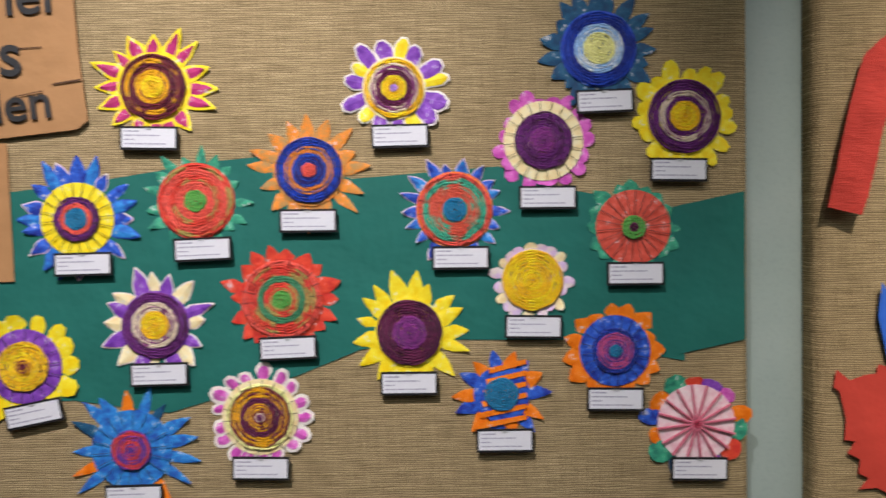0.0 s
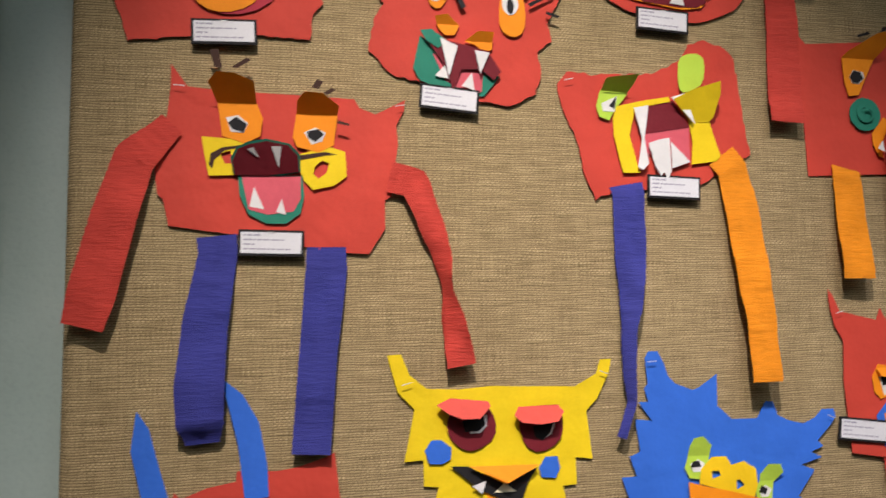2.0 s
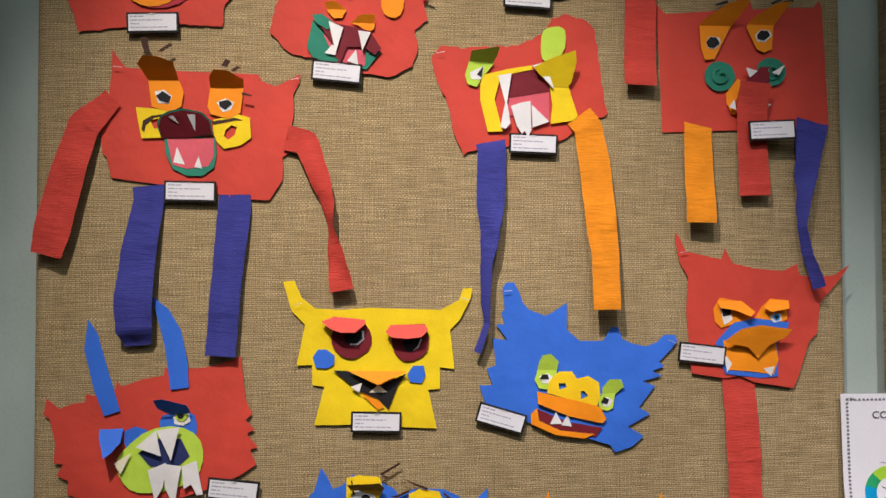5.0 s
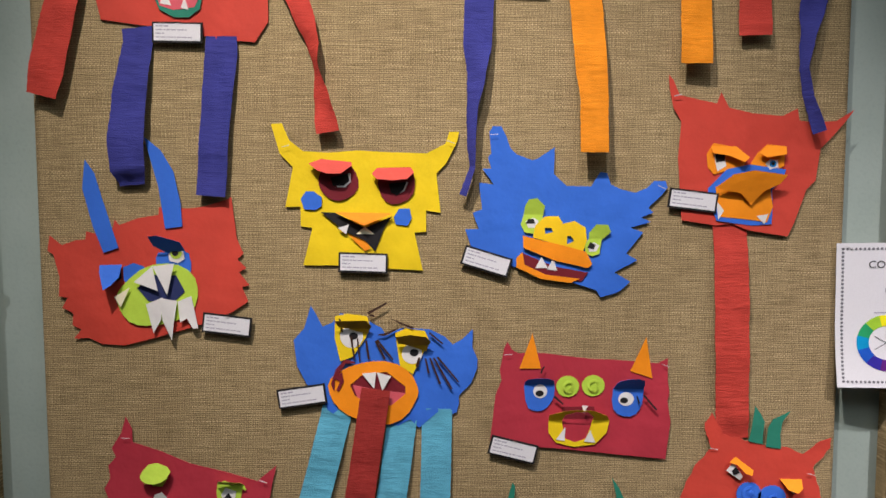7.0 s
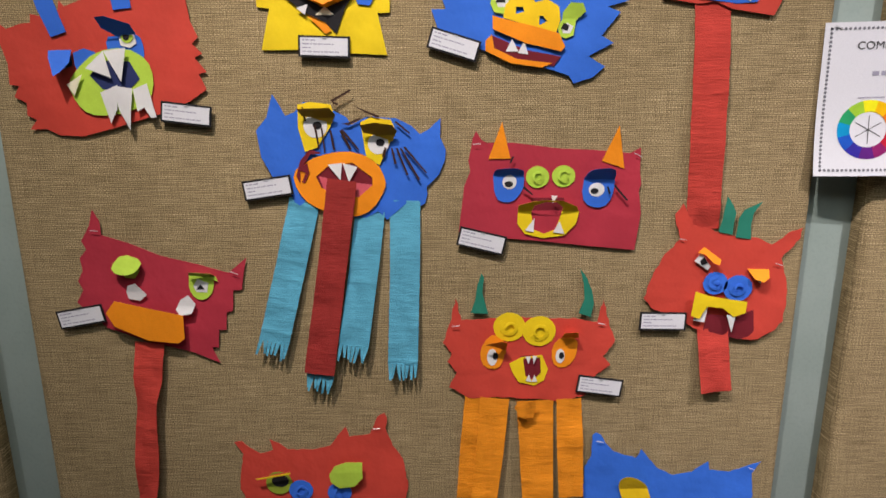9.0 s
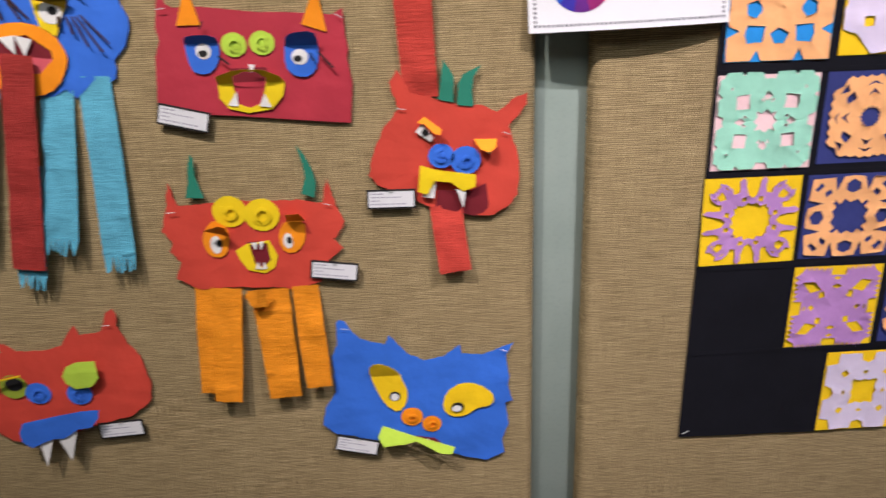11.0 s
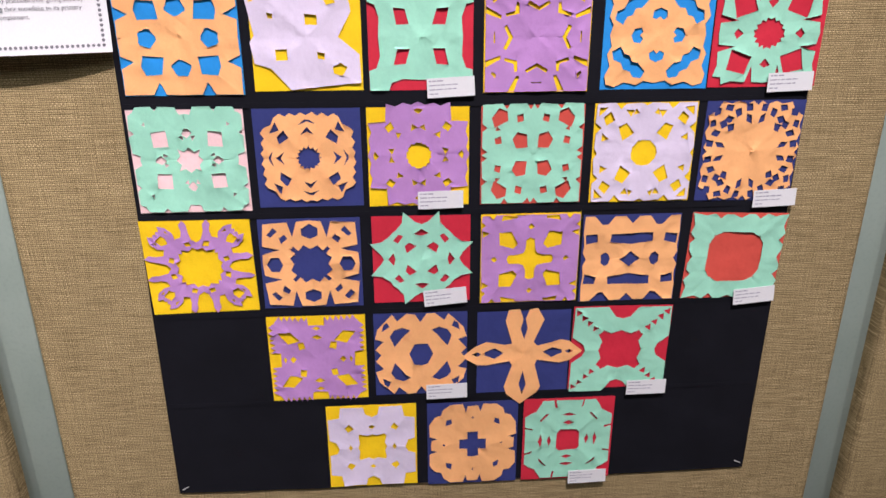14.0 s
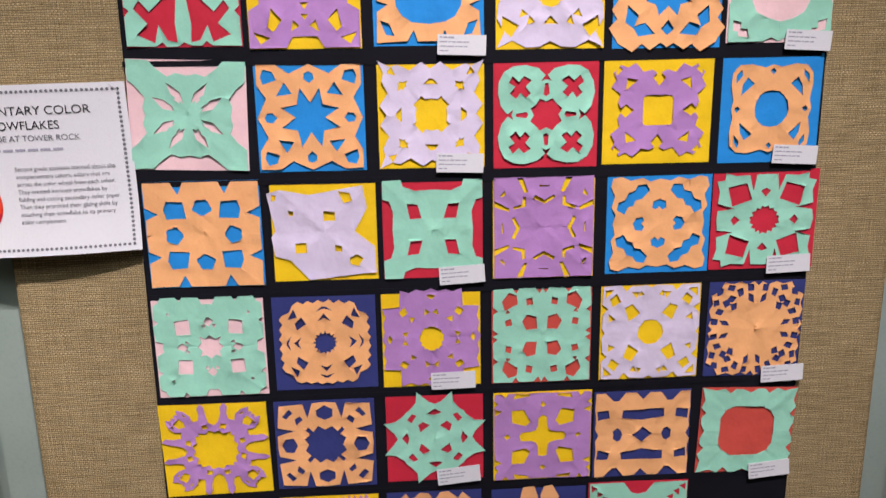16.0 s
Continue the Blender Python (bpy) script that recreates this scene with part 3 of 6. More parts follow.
yarn_flower(-1288, 1322, "yarn flower with pink heart, plum and yellow rings, pink-tipped petals", 17, 66, 46, "round", ["p_white"], [(6, "y_cream"), (18, "y_goldplum"), (25, "y_plum"), (38, "y_goldplum"), (42, "y_pale")], "p_cream", 18, edge="p_pink")
f = yarn_flower(-985, 1347, "yarn flower with blue heart and striped orange and blue petals", 14, 60, 34, "point", ["p_blue", "p_orange"], [(21, "y_teal")], "p_blue", spread=0.9)
for i in range(6):
    z = -36 + 14 * i
    cut(f, "crayon_stripe", "p_orange", [(-30 + 3 * i, z - 8), (32, z + 4), (31, z + 10), (-32 + 3 * i, z - 1)], 4.3)
yarn_flower(-740, 1307, "yarn flower with pink and white spoked disc and many-coloured petals", 14, 67, 47, "round", ["p_pink", "p_violet", "p_red", "p_green", "p_orange", "p_blue", "p_orange", "p_green", "p_teal"], [(5, "y_magenta")], "p_rosewhite", 16, spoke_mat="y_rose", start=40, spoke=1.6)

captions([(-1109, 1671, -1), (-854, 1712, -2), (-762, 1626, 1), (-926, 1593, 0), (-1224, 1567, 0), (-1503, 1516, -1), (-1355, 1533, -2), (-817, 1497, 0), (-1251, 1409, -2), (-1101, 1363, 0), (-843, 1340, 1), (-1035, 1519, 0), (-945, 1432, 1), (-1411, 1378, -1), (-1567, 1331, -11), (-1445, 1226, -1), (-1287, 1259, 1), (-982, 1290, 0), (-738, 1251, 1)], 0.005)

vine = thing("paper_vine", -1.133, 1.496, "crinkled dark green paper vine stapled across the burlap", "paper vine")
cut(vine, "vine_band", "teal", [(-700, 100), (-457, 111), (-330, 127), (-204, 147), (-134, 153), (-37, 123), (146, 137), (229, 108), (374, 82), (380, -110),
     (226, -82), (85, -80), (-28, -91), (-113, -125), (-212, -151), (-269, -168), (-388, -151), (-700, -160)], 0.6, wave=0.7, thick=0.3, cell=0.05)
cut(vine, "vine_end", "teal", [(364, 84), (456, 103), (456, -84), (370, -102)], 1.6, wave=0.5, thick=0.3, cell=0.05)

banner = thing("kraft_banner", -1.608, 1.775, "brown kraft paper banner with hand-painted black letters", "paper banner")
cut(banner, "sheet", "kraft", [(-330, 190), (95, 190), (98, 68), (103, 0), (113, -81), (100, -92), (0, -103), (-160, -122), (-330, -120)], 5, wave=1.4, cell=0.04)
for a in ([(26, 7), (59, 9), (59, 10), (26, 8)], [(71, -37), (106, -32), (106, -30), (71, -35.5)], [(23, -52), (59, -45), (59, -44), (23, -51)]):
    cut(banner, "crease", "brown", a, 8.0)
lower = thing("kraft_strip", -1.667, 1.573, "narrow brown kraft paper strip below the banner", "paper strip")
cut(lower, "sheet", "kraft", [(-200, 94), (70, 94), (76, -78), (-200, -82)], 2, wave=1.5)


def lettering(parent, text, x, y, z, size, mat, bold=0.0, turn=0.0, name="lettering", wide=1.0):
    """Built-in font turned into a mesh, facing the viewer."""
    cu = bpy.data.curves.new(name, "FONT")
    cu.body, cu.size, cu.extrude, cu.offset = text, size, 0.0003, bold
    tmp = bpy.data.objects.new(name, cu)
    scene.collection.objects.link(tmp)
    me = bpy.data.meshes.new_from_object(tmp.evaluated_get(bpy.context.evaluated_depsgraph_get()))
    bpy.data.objects.remove(tmp)
    me.transform(pose(x, y, z, 90, 0, 0) @ pose(0, 0, 0, 0, 0, turn) @ Matrix.Diagonal((wide, 1, 1, 1)))
    me.materials.clear()
    me.materials.append(M[mat])
    ob = new(name, me)
    ob.parent = parent
    return ob


# the hand-painted words, with only their ends in view
lettering(banner, "ner", -0.006, -0.0088, 0.047, 0.068, "black_ink", 0.0008, 4)
lettering(banner, "s", 0.006, -0.0088, -0.026, 0.080, "black_ink", 0.0008, 3)
lettering(banner, "den", -0.019, -0.0088, -0.086, 0.062, "black_ink", 0.0008, 6)

# board two: paper monster masks
def coil(parent, name, mat, x, z, radius, lift, tilt):
    """A paper disc cut into a spiral, its inner turn pulled forward."""
    SEED[0] += 1
    lift *= 0.6
    bm = fill([(px * (1 + 0.05 * noise.noise((px, pz, SEED[0]))) + x, pz * (1 + 0.05 * noise.noise((pz, px, SEED[0]))) + z) for px, pz in oval(0, 0, radius, radius * 0.95, 18)])
    bend_sheet(bm, lift, 0, None, 0, 1)
    rings = []
    steps, start = 26, SEED[0] * 1.3
    for i in range(steps + 1):
        f = i / steps
        a = f * math.tau * 1.1 + start
        r1 = radius * (0.66 - 0.34 * f)
        r0 = max(0.4, r1 - radius * 0.26 * (1 - 0.6 * f))
        y = lift + 0.6 + 5 * f
        rings.append([bm.verts.new(((x + r * math.cos(a)) / 1000, -(y + (0.5 if r == r0 else 0)) / 1000, (z + r * math.sin(a)) / 1000)) for r in (r0, r1)])
    for a, b in zip(rings, rings[1:]):
        bm.faces.new((a[0], a[1], b[1], b[0]))
    solid(bm, 0.5)
    return smooth(part(name, bm, mat, parent), 60)


def staple(parent, x, z, turn):
    bm = box(bmesh.new(), -0.006, 0.006, -0.0108, -0.0100, -0.0005, 0.0005, 0.0002, 1)
    bmesh.ops.transform(bm, matrix=pose(x / 1000, 0, z / 1000, 0, turn, 0), verts=bm.verts)
    part("staple", bm, "steel", parent, "steel staple")


m = thing("monster_mask", -0.358, 1.75, "red paper monster mask with crepe limbs and gaping toothed mouth", "paper mask", "paper monster masks on the board")
ribbon(m, "arm", "c_red", [(-118, 44, 8, 30, 0), (-156, 3, 12, 43, 0), (-174, -62, 18, 47, 0), (-193, -142, 20, 48, 0), (-202, -178, 20, 43, 0)])
ribbon(m, "arm", "c_red", [(122, -10, 8, 36, 0), (151, -17, 12, 35, 0), (167, -59, 14, 30, 0), (181, -100, 16, 26, 38), (186, -136, 18, 19, 62), (194, -181, 20, 31, 38), (202, -229, 20, 33, 0)])
ribbon(m, "leg", "c_blue", [(-70, -80, 5, 43, 0), (-68, -99, 8, 42, 0), (-80, -181, 16, 48, 0), (-84, -246, 24, 51, 0), (-83, -280, 22, 49, 0), (-81, -304, 10, 36, 0)])
ribbon(m, "leg", "c_blue", [(50, -92, 5, 44, 0), (50, -115, 8, 46, 0), (40, -221, 14, 42, 0), (33, -320, 16, 42, 0)])
cut(m, "face", "red", [(-121, 113), (-103, 88), (-73, 85), (17, 83), (82, 81), (88, 71), (107, 64), (142, 83), (140, 69), (131, 52), (133, 29), (129, 4), (125, -33), (117, -37), (117, -71), (98, -100), (58, -98), (-16, -83), (-121, -69), (-127, -40), (-133, -34), (-136, -9), (-131, 28), (-125, 48), (-121, 86)], 5, wave=2.2)
cut(m, "eye", "orange", [(-70, 68), (-79, 96), (-69, 109), (-49, 108), (-30, 99), (-28, 71), (-21, 53), (-24, 33), (-40, 24), (-65, 32)], 14, hinge=(70, 48, 0))
cut(m, "eye_white", "white", [(-61, 53), (-48, 56), (-37, 47), (-42, 36), (-56, 37)], 15)
cut(m, "pupil", "black", [(-59, 47), (-50, 54), (-38, 46), (-42, 37), (-54, 40)], 16)
cut(m, "eye", "orange", [(17, 78), (25, 90), (45, 89), (64, 73), (60, 41), (58, 25), (41, 16), (17, 22), (12, 33), (16, 62)], 14, hinge=(60, 48, 0))
cut(m, "eye_white", "white", [(25, 39), (37, 45), (49, 39), (45, 29), (33, 25)], 15)
cut(m, "pupil", "black", [(28, 40), (41, 43), (47, 37), (37, 28), (29, 33)], 16)
cut(m, "eyelash", "brown", [(-79, 127), (-69, 128), (-65, 107), (-73, 107)], 25)
cut(m, "eyelash", "brown", [(-55, 108), (-38, 120), (-34, 117), (-49, 107)], 25)
cut(m, "eyelash", "brown", [(33, 89), (39, 99), (46, 96), (41, 87)], 25)
cut(m, "eyelash", "brown", [(46, 83), (55, 89), (60, 87), (51, 81)], 25)
cut(m, "eyelash", "brown", [(62, 52), (76, 48), (75, 46), (62, 48)], 25)
cut(m, "cheek", "yellow", [(-87, 31), (-40, 28), (-32, 24), (-50, 18), (-52, 5), (-48, -12), (-79, -13), (-84, 12)], 13, holes=[[(-67, 12), (-56, 16), (-54, 1), (-62, 1)]])
cut(m, "cheek_line", "brown", [(-79, -1), (-77, 12), (-65, 19), (-40, 23), (-40, 20), (-62, 16), (-73, 5), (-75, -5)], 14)
cut(m, "cheek", "yellow", [(20, 14), (53, 23), (71, 18), (73, -11), (58, -22), (35, -27), (25, -17), (20, -5)], 13, holes=[[(37, 0), (45, 7), (53, 4), (50, -7), (41, -14), (35, -9)]])
cut(m, "cheek_line", "brown", [(17, 12), (49, 17), (62, 14), (49, 13), (21, 7)], 14)
cut(m, "jaw", "green", [(-48, -11), (23, -11), (25, -34), (21, -54), (5, -66), (-16, -66), (-36, -56), (-46, -34)], 12)
cut(m, "tongue", "pink", [(-44, -12), (21, -12), (21, -38), (13, -52), (-16, -56), (-36, -50)], 13)
cut(m, "tooth", "white", [(-30, -25), (-19, -50), (-35, -47)], 14)
cut(m, "tooth", "white", [(0, -38), (5, -56), (-6, -53)], 14)
cut(m, "upper_lip", "green", [(-55, 8), (-48, 20), (-36, 27), (-16, 31), (9, 26), (20, 14), (21, -7), (0, -12), (-52, -11)], 15, hinge=(-12, 30, 0))
cut(m, "palate", "maroon", [(-53, 4), (-47, 18), (-34, 24), (-16, 28), (7, 24), (18, 12), (19, -7), (-16, -12), (-51, -12)], 16.5, hinge=(-12, 30, 0))
cut(m, "tooth", "white", [(-37, 18), (-30, 20), (-24, 8)], 18, hinge=(-12, 30, 0))
cut(m, "tooth", "white", [(-11, 22), (0, 22), (-3, -3)], 18, hinge=(-12, 30, 0))
staple(m, -111, 87, 4)
staple(m, 135, 74, -10)

m = thing("monster_mask", 0.099, 1.817, "red paper monster mask with yellow lips, white fangs and crepe legs", "paper mask", "paper monster masks on the board")
ribbon(m, "leg", "c_blue", [(-40, -80, 5, 44, 0), (-38, -91, 8, 42, 0), (-41, -165, 14, 41, 0), (-43, -219, 18, 28, 25), (-49, -264, 20, 20, 40), (-50, -312, 20, 17, 45), (-48, -345, 20, 12, 50), (-62, -386, 18, 12, 30)])
ribbon(m, "leg", "c_orange", [(92, -40, 6, 42, 0), (105, -58, 10, 43, 0), (114, -125, 16, 46, 0), (120, -207, 24, 45, 0), (124, -248, 28, 40, 0), (124, -325, 34, 40, 0)])
cut(m, "face", "red", [(-125, 45), (-112, 61), (-74, 58), (1, 63), (37, 81), (53, 105), (76, 112), (105, 102), (118, 88), (125, 36), (136, -37), (107, -51), (57, -83), (-18, -87), (-45, -87), (-49, -101), (-55, -88), (-80, -100), (-91, -74), (-101, -29), (-119, 13)], 5, wave=2.2, jag=2)
cut(m, "eye", "lime", [(-71, 38), (-77, 17), (-73, 4), (-60, 0), (-53, 12), (-35, 34), (-35, 38)], 14)
cut(m, "eye_white", "white", [(-70, 21), (-49, 31), (-53, 11), (-68, 11)], 15)
cut(m, "pupil", "black", [(-60, 18), (-50, 31), (-53, 14)], 16)
cut(m, "eyelid", "lime", [(-71, 37), (-69, 56), (-29, 63), (-31, 48), (-36, 35)], 16, hinge=(36, 50, 0), label="folded-back lime eyelid")
cut(m, "eye", "lime", [(35, 57), (37, 84), (50, 91), (66, 92), (74, 83), (71, 53), (53, 42), (38, 39)], 14, soft=1)
cut(m, "mouth_rim", "yellow", [(-55, -19), (-55, 4), (-50, 18), (-13, 27), (21, 33), (23, 27), (-9, 20), (-25, 15), (-34, -18), (-25, -54), (-22, -65), (-44, -66)], 15)
cut(m, "mouth_rim", "yellow", [(47, 7), (75, 8), (80, -10), (90, -41), (84, -48), (49, -53), (52, -24)], 15)
cut(m, "upper_lip", "yellow", [(22, 29), (46, 42), (82, 54), (85, 38), (80, 8), (75, 2), (49, 2)], 17, hinge=(3, 22, 0))
cut(m, "palate", "maroon", [(-12, 18), (27, 29), (49, -5), (-15, -16)], 13)
cut(m, "tongue", "pink", [(-15, -12), (48, -2), (48, -50), (25, -44), (-21, -40)], 12)
cut(m, "fang", "white", [(-29, 16), (-9, 20), (-16, -23), (-11, -54), (-19, -62), (-26, -59), (-19, -23)], 20)
cut(m, "fang", "white", [(21, 31), (41, 37), (53, -3)], 22)
cut(m, "tooth", "white", [(-10, -28), (4, -23), (19, -20), (20, -63), (15, -74), (10, -64), (6, -69), (-2, -56)], 18)
cut(m, "tooth", "white", [(21, -25), (47, -50), (22, -59)], 17)
staple(m, -113, 49, -12)

m = thing("monster_mask", 0.453, 1.863, "square red paper monster mask with green nostrils and crepe legs", "paper mask", "paper monster masks on the board")
ribbon(m, "leg", "c_orange", [(-80, -98, 6, 44, 0), (-83, -111, 10, 42, 0), (-84, -178, 18, 44, 0), (-85, -245, 26, 45, 0)])
ribbon(m, "leg", "c_blue", [(98, -90, 6, 50, 0), (94, -106, 10, 49, 0), (83, -160, 14, 37, 0), (74, -211, 20, 20, 35), (69, -252, 24, 13, 55), (76, -293, 26, 15, 45), (94, -342, 26, 18, 20)])
cut(m, "face", "red", [(-143, 86), (-128, 70), (-52, 76), (-8, 80), (2, 98), (9, 80), (70, 84), (104, 84), (114, 96), (118, 84), (120, 40), (126, -98), (-33, -105), (-134, -109), (-138, 0)], 4, wave=1.7)
ribbon(m, "tongue", "c_red", [(2, -36, 22, 47, 0), (-2, -76, 17, 46, 0), (0, -142, 14, 46, 0), (2, -204, 16, 47, 0)], "crinkled red crepe tongue")
cut(m, "eye", "orange", [(-77, 54), (-72, 62), (-40, 88), (-10, 96), (-12, 85), (-21, 64), (-34, 41), (-54, 2), (-69, 0), (-75, 20)], 13, hinge=(52, 40, 0))
cut(m, "eye", "orange", [(-4, 51), (3, 65), (32, 88), (54, 92), (46, 73), (38, 50), (36, 19), (23, 13), (12, 18)], 13, hinge=(55, 40, 0))
cut(m, "eye_white", "white", [(-67, 27), (-61, 36), (-46, 34), (-44, 26), (-53, 17), (-64, 18)], 14)
cut(m, "pupil", "black", [(-67, 27), (-61, 35), (-51, 34), (-46, 25), (-55, 18), (-64, 19)], 15.2)
cut(m, "eye_white", "white", [(9, 39), (17, 47), (32, 47), (36, 39), (25, 29), (13, 30)], 14)
cut(m, "pupil", "black", [(12, 39), (18, 46), (29, 46), (33, 39), (23, 31), (13, 33)], 15.2)
cut(m, "eyelash", "black", [(-17, 90), (-14, 97), (-7, 98), (-9, 92)], 19)
cut(m, "eyelash", "black", [(-52, 85), (-33, 91), (-32, 87), (-51, 82)], 15)
cut(m, "eyelash", "black", [(33, 88), (48, 94), (51, 92), (35, 85)], 19)
cut(m, "eyelash", "black", [(53, 90), (68, 94), (70, 91), (56, 87)], 19)
coil(m, "nostril", "green", -46, -24, 24, 12, 0)
coil(m, "nostril", "green", 34, -16, 23, 12, 0)
cut(m, "mouth_rim", "orange", [(-37, -50), (-18, -27), (-7, -35), (-22, -60), (-22, -82), (-28, -81), (-36, -66)], 13)
cut(m, "mouth_rim", "orange", [(15, -15), (23, -37), (23, -70), (17, -68), (16, -49), (11, -35)], 13)
cut(m, "palate", "maroon", [(-17, -47), (0, -21), (16, -10), (31, -10), (26, -37), (19, -48)], 20)
cut(m, "tooth", "white", [(-9, -12), (9, -17), (-3, -27)], 22)
cut(m, "tooth", "white", [(31, -19), (52, -7), (42, -23)], 22)
cut(m, "tooth", "white", [(-36, -72), (-28, -61), (-25, -76)], 22)
cut(m, "tooth", "white", [(20, -66), (30, -67), (21, -72)], 22)

m = thing("crepe_streamer", 0.282, 1.87, "crinkled red crepe streamer hanging from above", "streamer", "paper monster masks on the board")
ribbon(m, "strip", "c_red", [(3, 222, 10, 45, 0), (2, 80, 12, 47, 0), (0, -9, 14, 47, 0), (-2, -49, 20, 49, 0)])

m = thing("monster_mask", -0.42, 1.31, "red paper monster mask, blue horns, lime mouth, long teeth", "paper mask", "paper monster masks on the board")
cut(m, "face", "red", [(-147, 41), (-143, 63), (-126, 49), (-106, 56), (-92, 57), (-90, 69), (-79, 66), (-51, 74), (-48, 86), (-42, 78), (-15, 88), (15, 93), (16, 104), (59, 102), (81, 105), (111, 114), (121, 119), (128, 58), (137, 37), (128, 28), (141, 15), (130, 9), (145, -10), (134, -13), (143, -34), (119, -50), (74, -68), (1, -89), (-40, -99), (-73, -97), (-91, -88), (-114, -89), (-102, -75), (-115, -69), (-113, -51), (-129, -43), (-120, -28), (-133, -26), (-131, 2), (-139, 35)], 6, wave=3.9)
cut(m, "horn", "blue", [(-87, 173), (-74, 153), (-63, 112), (-43, 45), (-65, 38), (-79, 75), (-92, 131)], 12, wave=3)
cut(m, "horn", "blue", [(-1, 205), (22, 186), (39, 156), (48, 111), (50, 76), (25, 73), (17, 134)], 12, wave=3)
cut(m, "eye", "blue", [(10, 38), (28, 39), (57, 43), (63, 18), (56, -2), (32, -9), (12, 6)], 14, soft=1)
cut(m, "eyelid", "blue", [(8, 70), (21, 72), (51, 59), (55, 42), (28, 37), (11, 52)], 18, hinge=(39, 40, 0))
cut(m, "eye_white", "white", [(29, 39), (38, 51), (50, 46), (53, 29), (43, 23), (31, 26)], 17)
cut(m, "iris", "lime", oval(41, 38, 8.5, 8.5), 18.2)
cut(m, "pupil", "black", oval(40, 38, 4.5, 4.5), 19.2)
cut(m, "eye", "blue", [(-70, 20), (-38, 21), (-38, 0), (-47, -14), (-56, -22), (-68, 8)], 17, hinge=(21, 0, 35))
cut(m, "eyelash", "black", [(-55, 1), (-40, 13), (-40, 0), (-49, -4)], 15)
cut(m, "nose", "blue", [(-37, 17), (-22, 23), (-7, 18), (-3, 5), (-33, -11), (-37, 0)], 14)
cut(m, "mouth", "lime", [(-50, -26), (-36, -6), (-5, 19), (36, 24), (65, 8), (72, -19), (64, -48), (35, -64), (2, -70), (-26, -68), (-42, -51)], 15, soft=1)
cut(m, "throat", "navy", [(-17, -14), (3, 6), (40, 5), (52, -19), (35, -35), (-1, -33)], 17)
cut(m, "tooth", "white", [(-19, -4), (8, 19), (15, -17)], 24)
cut(m, "tooth", "white", [(9, 19), (40, 23), (29, -23)], 25)
cut(m, "tooth", "cream", [(-49, -26), (-26, -12), (-40, -41)], 21)
cut(m, "tooth", "white", [(-4, -37), (21, -27), (17, -60), (6, -80)], 20)
cut(m, "tooth", "white", [(18, -28), (42, -32), (37, -60), (33, -90), (20, -60)], 22)
cut(m, "tooth", "white", [(42, -33), (62, -25), (71, -72), (63, -73), (55, -58), (45, -64)], 20)

m = thing("monster_mask", -0.105, 1.418, "bright yellow paper monster mask with red eyelids and orange beak", "paper mask", "paper monster masks on the board")
cut(m, "face", "yellow", [(-135, 116), (-119, 117), (-109, 93), (-89, 77), (-52, 75), (-12, 78), (29, 76), (90, 74), (117, 88), (123, 105), (137, 105), (134, 90), (118, 59), (104, 45), (110, -12), (89, -9), (89, -40), (72, -41), (84, -97), (34, -94), (-38, -89), (-91, -89), (-77, -34), (-94, -32), (-94, -3), (-116, -4), (-104, 54), (-123, 74)], 6, wave=2.2, fold=1)
cut(m, "eye", "maroon", [(-67, 44), (-52, 59), (-21, 59), (-9, 41), (-9, 19), (-31, 5), (-49, 6), (-66, 22)], 13, soft=1)
cut(m, "eye", "maroon", [(17, 37), (28, 53), (69, 53), (74, 31), (69, 10), (44, -2), (25, 7)], 13, soft=1)
cut(m, "pupil", "black", [(-49, 39), (-23, 45), (-21, 34), (-29, 27), (-46, 27)], 14)
cut(m, "pupil", "black", [(35, 30), (62, 33), (56, 20), (47, 13), (38, 17)], 14)
cut(m, "eye_rim", "white", [(-24, 45), (-20, 45), (-20, 33), (-28, 25), (-40, 25), (-40, 27), (-30, 27), (-22, 34)], 14.6)
cut(m, "eye_rim", "white", [(61, 33), (63, 32), (58, 20), (50, 16), (56, 21)], 14.6)
cut(m, "eyelid", "coral", [(-80, 57), (-63, 66), (-19, 60), (-17, 53), (-32, 37), (-52, 37), (-67, 44)], 15, hinge=(65, 0, 42))
cut(m, "eyelid", "coral", [(11, 41), (18, 53), (67, 54), (72, 44), (62, 31), (41, 28), (19, 31)], 15, hinge=(53, 0, 42))
cut(m, "cheek", "blue", [(-93, 8), (-85, 19), (-74, 19), (-62, 10), (-63, -3), (-73, -8), (-88, -7)], 13, "blue paper cheek")
cut(m, "cheek", "blue", [(42, -18), (50, -6), (65, -6), (68, -20), (62, -31), (45, -29)], 13)
cut(m, "beak", "orange", [(-43, -11), (41, -13), (0, -32)], 21, hinge=(-11, 0, 25))
cut(m, "beak_lower", "orange", [(-24, -44), (3, -56), (8, -64), (0, -68)], 16)
cut(m, "mouth", "black", [(-64, -11), (-43, -12), (0, -34), (40, -17), (28, -34), (15, -68), (0, -53), (-28, -40)], 14)
cut(m, "tooth", "white", [(-39, -34), (-23, -29), (-27, -43)], 18)
cut(m, "tooth", "cream", [(-13, -43), (0, -32), (13, -43)], 16)
staple(m, -113, 84, -14)
staple(m, 125, 90, 20)

